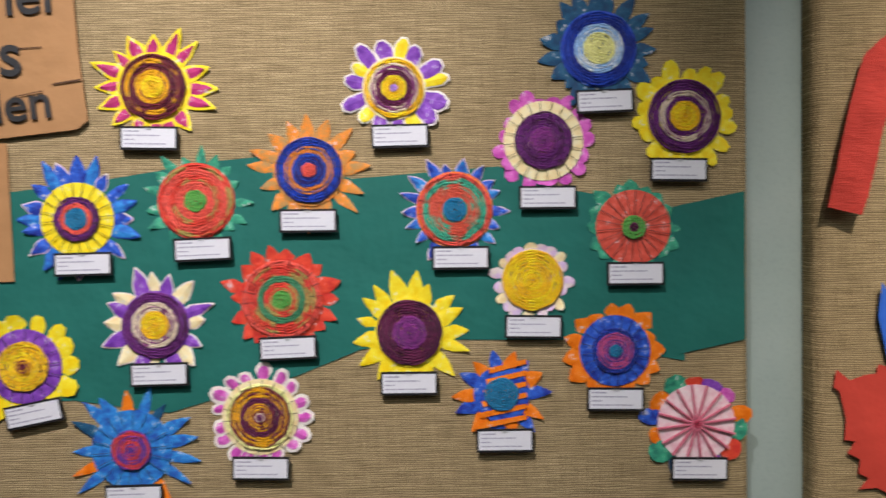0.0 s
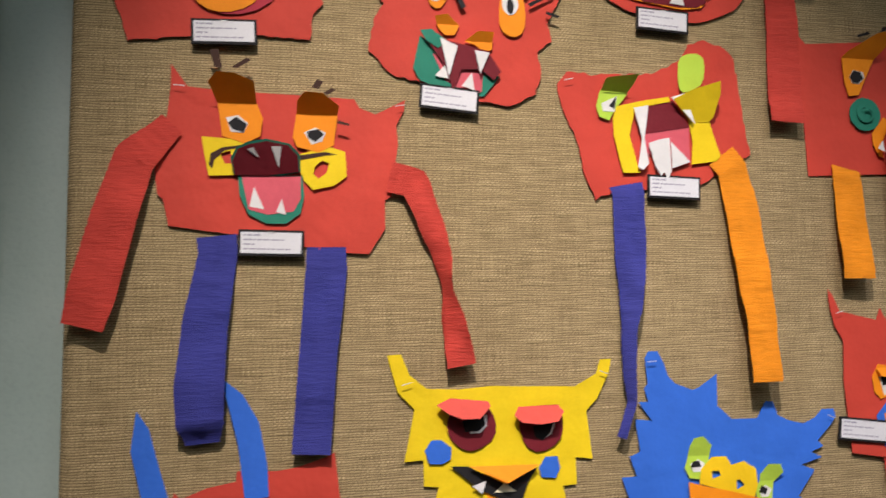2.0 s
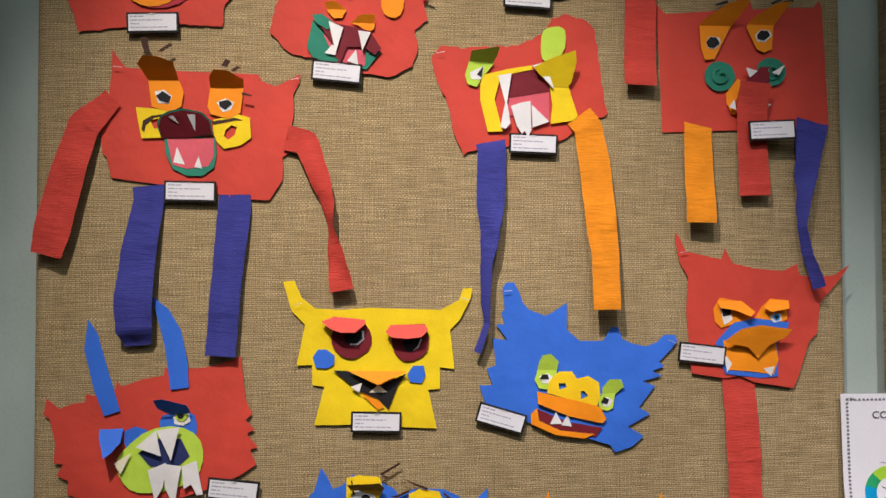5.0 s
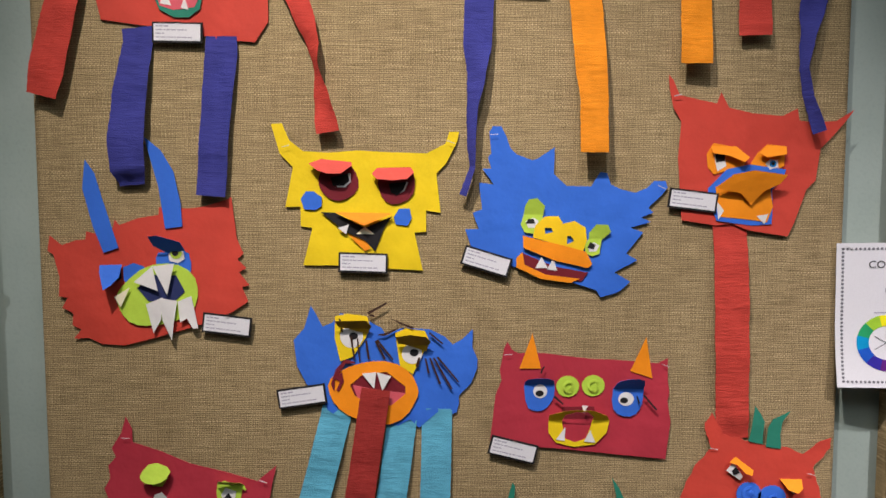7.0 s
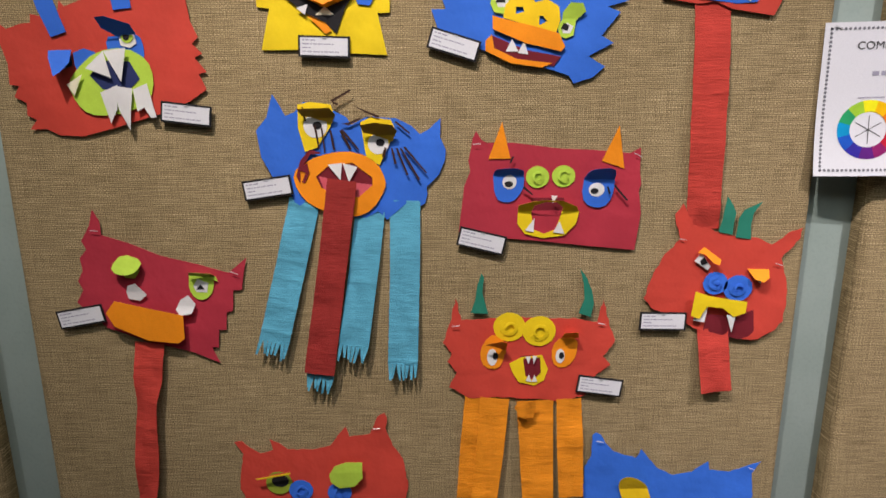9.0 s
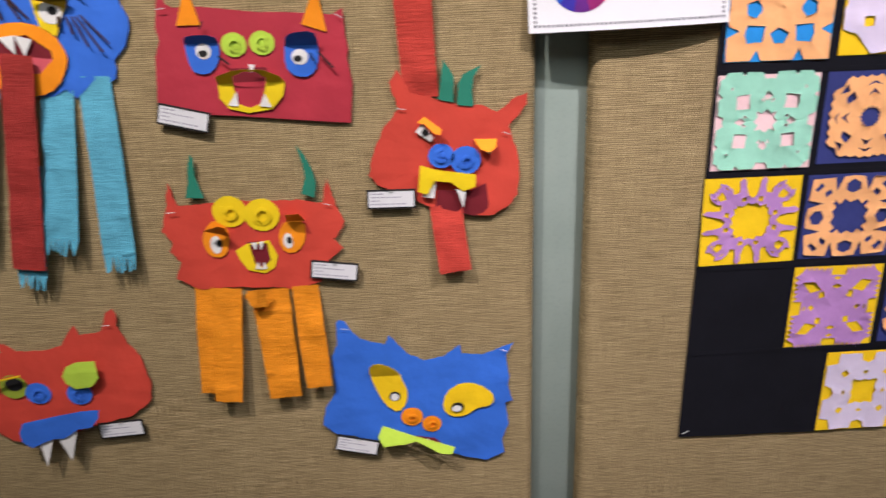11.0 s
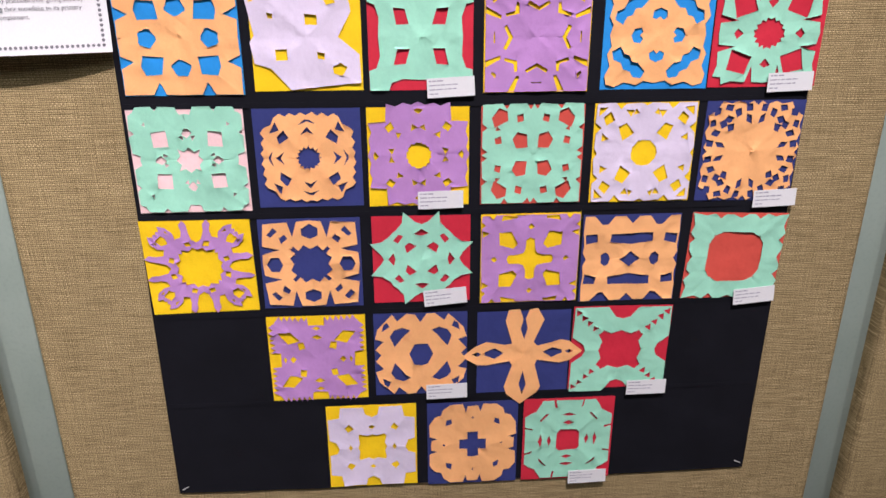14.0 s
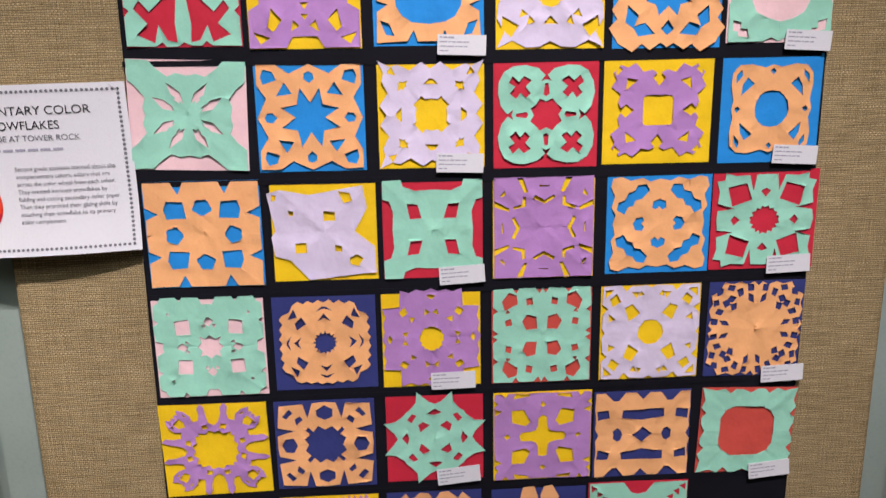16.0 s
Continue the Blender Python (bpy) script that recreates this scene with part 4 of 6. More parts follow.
m = thing("monster_mask", 0.187, 1.408, "blue paper monster mask with spiky edges, yellow nose and orange mouth", "paper mask", "paper monster masks on the board")
cut(m, "face", "blue", [(-111, 115), (-106, 123), (-94, 123), (-86, 108), (-81, 93), (-72, 83), (-48, 74), (-40, 77), (-16, 93), (-17, 54), (2, 37), (38, 36), (51, 57), (61, 56), (67, 39), (82, 32), (103, 27), (120, 34), (130, 44), (147, 44), (150, 34), (141, 23), (122, 5), (130, -2), (112, -9), (127, -16), (97, -24), (116, -31), (91, -62), (108, -72), (74, -90), (98, -104), (81, -119), (54, -127), (47, -116), (9, -104), (-43, -91), (-83, -78), (-136, -55), (-146, -26), (-126, -26), (-135, -2), (-121, 3), (-126, 42), (-104, 39), (-121, 62), (-108, 62), (-113, 78), (-108, 84)], 6, wave=2.8, fold=-3)
cut(m, "eye", "lime", [(-59, 8), (-54, 18), (-42, 20), (-30, 8), (-32, -4), (-35, -24), (-45, -33), (-59, -31), (-65, -19), (-61, -6)], 14, hinge=(-5, 14, 0))
cut(m, "eye_white", "white", [(-58, -14), (-47, -9), (-39, -14), (-42, -24), (-54, -24)], 15)
cut(m, "pupil", "black", [(-58, -18), (-54, -11), (-46, -11), (-44, -18)], 16)
cut(m, "eye", "lime", [(35, -31), (45, -18), (62, -19), (67, -30), (54, -42), (51, -62), (41, -66), (31, -62), (29, -50), (35, -40)], 14, hinge=(-40, 14, 0))
cut(m, "eye_white", "white", [(34, -50), (42, -45), (51, -50), (46, -59), (36, -59)], 15)
cut(m, "pupil", "black", [(33, -53), (37, -45), (45, -49), (42, -56)], 16)
cut(m, "nose", "gold", [(-47, -38), (-44, -21), (-29, -7), (-10, -7), (-3, -18), (14, -14), (30, -24), (32, -42), (25, -64), (-6, -55), (-13, -48)], 16, holes=[[(-30, -24), (-20, -24), (-18, -30), (-29, -33)], [(3, -36), (8, -36), (14, -43), (3, -48)]])
cut(m, "upper_lip", "orange", [(-62, -35), (-36, -42), (-2, -50), (31, -59), (40, -77), (34, -83), (-15, -72), (-61, -53)], 18)
cut(m, "lip", "orange", [(-71, -68), (-62, -60), (-59, -78), (-27, -93), (23, -99), (8, -105), (-35, -99), (-71, -82)], 15.5)
cut(m, "throat", "maroon", [(-64, -60), (-15, -81), (35, -90), (25, -103), (-23, -99), (-66, -82)], 14)
cut(m, "tooth", "white", [(-43, -83), (-34, -66), (-25, -83)], 16)
cut(m, "tooth", "white", [(-26, -85), (-17, -69), (-11, -87)], 16)
staple(m, -104, 111, -4)
staple(m, 140, 35, 24)

m = thing("monster_mask", 0.46, 1.479, "red paper monster mask with blue-edged orange muzzle and crepe tail", "paper mask", "paper monster masks on the board")
ribbon(m, "tail", "c_red", [(-30, -89, 4, 50, 0), (-27, -160, 10, 50, 0), (-24, -261, 12, 51, 0), (-19, -375, 8, 49, 0), (-16, -413, 4, 47, 0)])
cut(m, "face", "red", [(-125, 126), (-118, 118), (-108, 97), (-54, 85), (-48, 101), (-36, 79), (-3, 71), (42, 67), (64, 78), (67, 61), (87, 58), (121, 60), (147, 76), (134, 58), (115, 36), (100, 20), (94, -26), (81, -39), (72, -66), (64, -89), (55, -108), (-4, -99), (-28, -89), (-51, -92), (-102, -84), (-109, 7), (-105, 59), (-117, 79), (-123, 105)], 7, wave=3.3, fold=-8)
cut(m, "eye", "orange", [(-68, 12), (-58, 28), (-26, 22), (-11, 6), (-15, -19), (-34, -11), (-57, -17), (-66, -7)], 14)
cut(m, "eye_white", "white", [(-58, 12), (-43, 13), (-39, -5), (-52, -13)], 15)
cut(m, "pupil", "black", [(-56, 12), (-41, 13), (-42, 2), (-54, 0)], 16)
cut(m, "eyelid", "orange", [(-63, 23), (-26, 23), (-9, 5), (-17, -2), (-39, 8), (-61, 12)], 18, hinge=(23, 0, 25))
cut(m, "eye", "orange", [(-7, -8), (6, 13), (20, 26), (46, 22), (46, -5), (27, -15)], 14)
cut(m, "eyelid", "orange", [(6, 12), (20, 26), (47, 23), (45, 10), (16, 5)], 18, hinge=(24, 0, 25))
cut(m, "eye_white", "white", [(18, -2), (25, 5), (36, 3), (37, -7), (25, -10)], 15.2)
cut(m, "iris", "sky", oval(29, -2, 5, 5), 16.2)
cut(m, "pupil", "black", oval(29, -2, 2.6, 2.6), 17)
cut(m, "muzzle", "blue", [(-65, -38), (-38, -10), (-5, -3), (49, -10), (45, -22), (29, -40), (31, -65), (30, -90), (1, -92), (-51, -85), (-62, -58)], 14.5)
cut(m, "chin", "orange", [(-54, -35), (-17, -42), (25, -30), (31, -65), (23, -87), (-14, -82), (-48, -79)], 15.8)
cut(m, "snout", "orange", [(-57, -35), (-34, -16), (-5, -10), (44, -17), (35, -30), (12, -42), (-3, -62), (-20, -44), (-45, -40)], 21, hinge=(-58, 16, 0))
cut(m, "tooth", "white", [(-53, -55), (-41, -70), (-49, -83)], 16.9)
cut(m, "tooth", "white", [(7, -78), (24, -75), (19, -90)], 16.9)
staple(m, -113, 96, -12)

m = thing("monster_mask", -0.082, 1.178, "blue paper monster mask, orange lips, long lashes, crepe streamers", "paper mask", "paper monster masks on the board")
ribbon(m, "streamer", "c_cyan", [(-66, -63, 4, 45, 0), (-88, -151, 10, 45, 0), (-123, -282, 16, 46, 0)], fringe=7)
ribbon(m, "streamer", "c_cyan", [(30, -79, 4, 44, 0), (19, -163, 11, 44, 0), (-1, -289, 18, 46, 0)], fringe=7)
ribbon(m, "streamer", "c_cyan", [(82, -64, 4, 45, 0), (80, -167, 10, 45, 0), (74, -321, 16, 46, 0)], fringe=7)
ribbon(m, "streamer", "c_cyan", [(-32, -182, 6, 40, 0), (-40, -246, 11, 40, 0), (-55, -341, 17, 42, 0)], fringe=7)
ribbon(m, "tongue", "c_maroon", [(-8, -31, 16, 43, 0), (-26, -151, 20, 43, 0), (-55, -332, 24, 46, 0)], "dark red crepe tongue")
cut(m, "face", "blue", [(-104, 91), (-96, 78), (-87, 60), (-73, 66), (-60, 80), (-21, 69), (0, 58), (7, 47), (29, 58), (71, 56), (93, 45), (105, 33), (118, 40), (135, 56), (134, 29), (142, 11), (141, -4), (132, -26), (114, -44), (115, -55), (111, -69), (96, -77), (84, -68), (71, -79), (55, -93), (42, -80), (24, -89), (6, -89), (-58, -65), (-71, -72), (-81, -65), (-87, -50), (-111, -27), (-125, 1), (-130, 40), (-114, 58)], 6, wave=2.2)
cut(m, "eye", "yellow", [(-68, 76), (-50, 80), (-21, 76), (-17, 62), (-23, 44), (-43, 15), (-61, 9), (-69, 44)], 14)
cut(m, "eye_white", "white", oval(-44, 46, 17, 17), 15.2)
cut(m, "pupil", "black", oval(-41, 47, 6.5, 5.5), 16.2)
# the lid's brown is yellow paper with the fold's shade put into the colour
cut(m, "eyelid", "mustard", [(-67, 78), (-21, 80), (-14, 64), (-20, 50), (-43, 56), (-62, 62)], 17, hinge=(58, 48, 0))
cut(m, "eye", "yellow", [(20, 51), (36, 58), (64, 54), (70, 40), (59, 15), (46, -11), (27, 2)], 14)
cut(m, "eye_white", "white", oval(45, 20, 15, 15), 15.2)
cut(m, "pupil", "black", oval(48, 22, 6.5, 5.5), 16.2)
# shade painted into this lid's colour as well
cut(m, "eyelid", "mustard", [(21, 56), (43, 62), (66, 56), (73, 42), (66, 24), (44, 31), (25, 38)], 17, hinge=(33, 48, 0))
cut(m, "eyelash", "brown", [(-21, 82), (7, 97), (9, 95), (-18, 79)], 18)
cut(m, "eyelash", "brown", [(-18, 80), (-10, 78), (-10, 75), (-17, 77)], 18)
cut(m, "eyelash", "brown", [(11, 75), (29, 67), (48, 60), (46, 57), (27, 65)], 18)
cut(m, "eyelash", "brown", [(-7, 49), (4, 51), (21, 58), (21, 55), (4, 47)], 18)
cut(m, "eyelash", "brown", [(-34, 44), (-31, 8), (-33, 8), (-36, 43)], 18)
cut(m, "eyelash", "brown", [(-7, 40), (7, 13), (4, 12), (-10, 39)], 18)
cut(m, "eyelash", "brown", [(-5, 42), (18, 12), (16, 11), (-8, 40)], 18)
cut(m, "eyelash", "brown", [(-21, 40), (-17, 12), (-20, 12), (-24, 40)], 18)
cut(m, "eyelash", "brown", [(-43, 47), (-39, 13), (-41, 13), (-46, 47)], 18)
cut(m, "eyelash", "brown", [(-60, 73), (-56, 53), (-59, 53), (-62, 73)], 18)
cut(m, "eyelash", "brown", [(84, 16), (115, -22), (113, -23), (81, 15)], 18)
cut(m, "eyelash", "brown", [(78, 15), (105, -32), (102, -33), (76, 13)], 18)
cut(m, "eyelash", "brown", [(73, 14), (88, -25), (85, -25), (70, 14)], 18)
cut(m, "eyelash", "brown", [(66, 14), (71, -9), (68, -9), (63, 14)], 18)
cut(m, "eyelash", "brown", [(71, 53), (91, 36), (90, 34), (70, 50)], 18)
cut(m, "eyelash", "brown", [(57, 15), (54, 0), (50, 2), (54, 15)], 18)
cut(m, "mouth_rim", "orange", [(-81, -21), (-58, -3), (-22, 9), (14, 9), (43, -7), (55, -33), (53, -47), (35, -77), (6, -89), (-22, -84), (-58, -69), (-76, -47)], 14, holes=[[(-47, -27), (-29, -12), (7, -7), (35, -29), (35, -40), (14, -58), (-22, -54), (-40, -43)]], soft=1)
cut(m, "throat", "maroon", [(-51, -27), (-29, -9), (7, -3), (39, -29), (39, -42), (14, -62), (-22, -58), (-44, -47)], 11)
cut(m, "gum", "pink", [(-43, -27), (-8, -34), (37, -40), (17, -60), (-22, -56), (-36, -47)], 12)
cut(m, "tooth", "white", [(-29, -9), (-8, -7), (-11, -32)], 18)
cut(m, "tooth", "white", [(-7, -7), (14, -13), (1, -35)], 18)
cut(m, "wool_curl", "maroon", [(-70, -36), (-75, -25), (-68, -3), (-54, 12), (-40, 9), (-39, 6), (-53, 6), (-63, -10), (-58, -7), (-56, -21), (-63, -36), (-67, -34), (-61, -21), (-69, -18)], 17)

m = thing("monster_mask", 0.216, 1.123, "crimson paper monster mask with orange horns and yellow mouth", "paper mask", "paper monster masks on the board")
cut(m, "face", "crimson", [(-112, 92), (-104, 79), (-96, 75), (-59, 75), (10, 66), (56, 64), (113, 59), (127, 67), (128, 32), (131, 14), (128, 2), (133, -30), (127, -87), (56, -80), (-24, -71), (-62, -68), (-137, -57), (-129, 12), (-120, 34), (-123, 49), (-119, 68), (-117, 81)], 7, wave=2.8)
cut(m, "horn", "orange", [(-75, 105), (-62, 52), (-94, 52)], 13)
cut(m, "horn", "orange", [(94, 99), (104, 37), (71, 48)], 13)
cut(m, "eye", "blue", [(-88, 34), (-79, 44), (-44, 43), (-41, 24), (-43, 6), (-55, -10), (-69, -13), (-84, -6)], 14, hinge=(28, 42, 0), soft=1)
cut(m, "eye_white", "white", oval(-63, 18, 10.4, 10.4, turn=0), 15.2)
cut(m, "pupil", "black", oval(-64, 15, 6.2, 4.5, turn=0), 16.2)
cut(m, "eye", "blue", [(47, 32), (56, 45), (88, 47), (92, 26), (89, -6), (77, -21), (56, -20), (43, -6)], 14, hinge=(21, 42, 0), soft=1)
cut(m, "eye_white", "white", oval(65, 6, 11.6, 10.4, turn=0), 15.2)
cut(m, "pupil", "black", oval(62, 4, 5.8, 4.3, turn=0), 16.2)
coil(m, "nostril", "lime", -22, 25, 17, 12, 0)
coil(m, "nostril", "lime", 16, 26, 17, 12, 0)
cut(m, "mouth_rim", "yellow", [(-50, -12), (-29, -3), (-11, 0), (15, -2), (36, -15), (41, -27), (37, -45), (20, -63), (-12, -67), (-39, -60), (-50, -45)], 14, holes=[[(-27, -12), (-11, -4), (6, -5), (17, -18), (13, -36), (6, -54), (-10, -60), (-25, -54), (-30, -30)]], hinge=(-26, 40, 0))
cut(m, "throat", "maroon", [(-30, -6), (18, -6), (21, -26), (-31, -25)], 11)
cut(m, "tongue", "crimson", [(-30, -25), (20, -25), (9, -57), (-10, -63), (-26, -57)], 11.5)
cut(m, "tooth", "white", [(-3, 0), (6, -1), (0, -12)], 27)
cut(m, "tooth", "white", [(-25, -36), (-26, -57), (-39, -55)], 17)
cut(m, "tooth", "white", [(12, -41), (20, -60), (3, -58)], 17)
cut(m, "eyelash", "black", [(-60, 56), (-57, 57), (-62, 46), (-64, 47)], 21)
cut(m, "eyelash", "black", [(-42, 13), (-29, 1), (-30, -1), (-44, 10)], 21)
cut(m, "eyelash", "black", [(91, 14), (111, -9), (108, -10), (89, 12)], 21)
cut(m, "eyelash", "black", [(81, 12), (85, 1), (82, 0), (79, 11)], 21)
staple(m, -111, 74, -5)
staple(m, 122, 57, 25)

m = thing("monster_mask", 0.476, 0.98, "red paper monster mask, green hair, blue nostrils, yellow muzzle", "paper mask", "paper monster masks on the board")
ribbon(m, "tongue", "c_red", [(-4, -70, 6, 47, 0), (0, -111, 12, 47, 0), (8, -174, 16, 48, 0)])
cut(m, "face", "red", [(-73, 94), (-76, 111), (-65, 127), (-57, 111), (-48, 94), (-6, 83), (25, 76), (56, 72), (74, 63), (94, 79), (117, 88), (116, 72), (90, 42), (102, 4), (105, -26), (103, -59), (87, -77), (67, -89), (45, -89), (31, -83), (-33, -70), (-102, -36), (-114, -21), (-104, 12), (-88, 48), (-65, 73)], 8, wave=4.4, jag=1.5)
cut(m, "hair", "green", [(-10, 84), (-6, 100), (-4, 116), (-1, 138), (8, 125), (14, 113), (12, 97), (12, 79)], 13, wave=2)
cut(m, "hair", "green", [(17, 75), (19, 104), (26, 117), (52, 129), (41, 113), (38, 94), (40, 72)], 13, wave=2)
cut(m, "eye", "white", [(-43, 40), (-33, 53), (-18, 31), (-22, 25)], 19)
cut(m, "pupil", "black", [(-35, 40), (-29, 46), (-23, 37), (-32, 33)], 20)
cut(m, "eyelid", "orange", [(-40, 53), (-30, 62), (-6, 42), (-9, 34), (-18, 37), (-29, 50)], 20, hinge=(60, 0, 25))
cut(m, "eyelid", "orange", [(39, 26), (72, 25), (70, 11), (61, 4), (48, 9)], 16, hinge=(26, 0, 38))
cut(m, "eye_white", "white", [(48, 15), (67, 11), (62, 2)], 14)
coil(m, "nostril", "blue", -8, 4, 19, 18, 0)
coil(m, "nostril", "blue", 27, -4, 22, 18, 0)
cut(m, "muzzle", "yellow", [(-43, -46), (-39, -7), (-15, -15), (41, -24), (40, -42), (22, -48), (5, -34), (-19, -31), (-30, -51)], 23, wave=3)
cut(m, "tooth", "white", [(-38, -55), (-30, -30), (-16, -30), (-20, -58)], 20)
cut(m, "tooth", "white", [(12, -45), (26, -47), (22, -74)], 23)
cut(m, "throat", "maroon", [(-14, -47), (32, -51), (56, -40), (61, -81), (38, -89), (-19, -73)], 13)
staple(m, -62, 73, 8)
staple(m, 86, 33, 18)

m = thing("monster_mask", -0.385, 0.99, "crimson paper monster mask with lime eyelids and flat orange mouth", "paper mask", "paper monster masks on the board")
ribbon(m, "tail", "c_red", [(-14, -96, 8, 46, 0), (-20, -147, 14, 44, 0), (-27, -200, 18, 36, 18), (-36, -300, 20, 38, 0), (-44, -372, 16, 34, 20)])
cut(m, "face", "crimson", [(-84, 90), (-77, 114), (-68, 96), (-68, 75), (-28, 62), (17, 42), (73, 28), (116, 15), (145, 39), (139, 15), (134, -12), (121, -13), (118, -46), (108, -48), (105, -77), (94, -77), (91, -106), (81, -106), (91, -132), (50, -113), (-15, -96), (-77, -72), (-118, -30), (-106, -11), (-112, 4), (-103, 20), (-105, 40), (-93, 53), (-99, 66)], 7, wave=2.2)
cut(m, "eye", "lime", [(-47, 22), (-16, 21), (-25, 8), (-39, 9)], 13)
cut(m, "eyelid", "lime", [(-55, 28), (-39, 48), (-7, 37), (-16, 19), (-33, 14), (-49, 18)], 18, hinge=(45, 0, 25), soft=1)
cut(m, "eye", "lime", [(58, 19), (94, 8), (91, -15), (77, -28), (63, -25), (54, -9)], 13, soft=1)
cut(m, "eyelid", "lime", [(63, 30), (93, 23), (100, 3), (58, 15)], 17, hinge=(11, 55, 0))
cut(m, "eye_white", "white", [(62, -5), (69, 6), (85, 0), (82, -15), (66, -14)], 14.2)
cut(m, "pupil", "black", [(66, -10), (73, -2), (79, -10)], 15)
cut(m, "nostril", "white", [(-39, -12), (-34, -1), (-23, 3), (-17, -6), (-9, -18), (-20, -27), (-37, -24)], 17, hinge=(-13, 18, -6), wave=2, cell=0.008)
cut(m, "nostril", "white", [(34, -40), (42, -25), (54, -18), (64, -32), (58, -47), (40, -50)], 19, hinge=(-36, 0, 18), wave=2, cell=0.008)
cut(m, "mouth", "orange", [(-70, -43), (-55, -24), (-6, -36), (46, -48), (45, -85), (35, -93), (-10, -88), (-59, -65)], 27)
staple(m, -76, 83, 4)
staple(m, 126, 16, 20)

m = thing("monster_mask", 0.188, 0.862, "red paper monster mask, green horns, orange crepe legs", "paper mask", "paper monster masks on the board")
ribbon(m, "leg", "c_orange", [(-82, -64, 5, 34, 0), (-88, -141, 10, 36, 0), (-97, -244, 14, 32, 0)])
ribbon(m, "leg", "c_orange", [(-52, -67, 8, 46, 0), (-60, -165, 16, 44, 0), (-70, -256, 22, 42, 0)])
ribbon(m, "leg", "c_orange", [(12, -73, 6, 58, 0), (16, -163, 14, 54, 0), (20, -255, 20, 50, 0)])
ribbon(m, "leg", "c_orange", [(66, -70, 6, 40, 0), (70, -155, 14, 42, 0), (74, -240, 18, 40, 0)])
ribbon(m, "leg", "c_orange", [(-20, -72, 24, 12, 0), (-6, -79, 26, 29, 0), (11, -82, 20, 29, 0)])
cut(m, "face", "red", [(-123, 58), (-114, 99), (-105, 64), (-56, 67), (11, 68), (74, 65), (105, 60), (113, 97), (123, 56), (134, 30), (130, 20), (116, 3), (129, -12), (107, -29), (91, -64), (50, -74), (9, -70), (-32, -67), (-94, -67), (-124, -49), (-112, -23), (-127, -5), (-120, 10), (-134, 27)], 8, wave=2.8, jag=1.5)
cut(m, "horn", "green", [(-91, 76), (-84, 98), (-81, 121), (-75, 140), (-71, 134), (-73, 108), (-64, 75)], 13, wave=2)
cut(m, "horn", "green", [(75, 75), (83, 98), (81, 120), (74, 147), (85, 132), (94, 111), (98, 91), (94, 68)], 13, wave=2)
coil(m, "brow", "yellow", -31, 53, 25, 13, 0)
coil(m, "brow", "yellow", 15, 46, 26, 13.5, 0)
cut(m, "eye", "orange", [(-77, 6), (-71, 28), (-54, 43), (-36, 29), (-38, 2), (-47, -18), (-69, -15)], 14, soft=1)
cut(m, "eye_white", "white", oval(-57, 3, 8, 14), 15.2)
cut(m, "pupil", "black", oval(-52, 5, 4.4, 6), 16.2)
cut(m, "eyelid", "orange", [(-69, 36), (-45, 48), (-35, 42), (-36, 8), (-47, 23)], 17, hinge=(16, 45, 0))
cut(m, "eye", "orange", [(34, 6), (41, 30), (58, 37), (76, 32), (75, 5), (62, -15), (42, -15)], 14, soft=1)
cut(m, "eye_white", "white", oval(49, 4, 7, 12), 15.2)
cut(m, "pupil", "black", oval(51, 5, 4, 5.6), 16.2)
cut(m, "eyelid", "orange", [(50, 34), (51, 59), (72, 61), (77, 34)], 16, hinge=(34, 50, 0))
cut(m, "mouth_rim", "yellow", [(-30, -8), (-12, 2), (21, 6), (31, -18), (25, -37), (10, -46), (-15, -40), (-25, -23)], 14, holes=[[(-9, 0), (18, 2), (20, -25), (8, -37), (-4, -30)]])
cut(m, "throat", "maroon", [(-13, 4), (23, 6), (23, -32), (-9, -37)], 11)
cut(m, "tooth", "white", [(-5, 4), (3, 4), (0, -9)], 17)
cut(m, "tooth", "white", [(6, 5), (13, 5), (8, -9)], 17)
cut(m, "tooth", "white", [(-4, -37), (1, -26), (5, -39)], 17)
cut(m, "tooth", "white", [(5, -39), (10, -27), (14, -38)], 17)
staple(m, -114, 56, -3)
staple(m, 111, 58, 12)

m = thing("monster_mask", -0.145, 0.638, "red paper monster mask with jutting blue muzzle and two white fangs", "paper mask", "paper monster masks on the board")
cut(m, "face", "red", [(-138, 82), (-126, 84), (-114, 72), (-98, 61), (-76, 67), (-81, 86), (-68, 80), (-53, 68), (-13, 67), (16, 74), (42, 108), (46, 98), (47, 90), (81, 95), (94, 126), (105, 132), (109, 123), (106, 104), (117, 73), (133, 49), (136, 29), (141, 0), (134, -33), (103, -57), (47, -70), (-52, -102), (-95, -92), (-118, -72), (-125, -38), (-128, -17), (-135, -4), (-132, 24), (-125, 60)], 8, wave=3.3, jag=1)
cut(m, "eye", "olive", oval(-70, 8, 21.6, 20.9, turn=0), 15.2)
cut(m, "pupil", "black", oval(-68, 12, 14.0, 11.2, turn=0), 16.2)
cut(m, "eyelid", "red", [(-104, 24), (-49, 36), (-51, 30), (-102, 21)], 27)
cut(m, "brow", "yellow", [(-104, 24), (-48, 35), (-48, 32), (-103, 22)], 29)
coil(m, "nostril", "blue", -35, -6, 20, 14, 0)
coil(m, "nostril", "blue", 28, -11, 20, 14, 0)
cut(m, "eyelid", "lime", [(14, 28), (23, 44), (41, 51), (68, 51), (68, 22), (54, 5), (29, 2), (16, 14)], 27, hinge=(32, 0, -6))
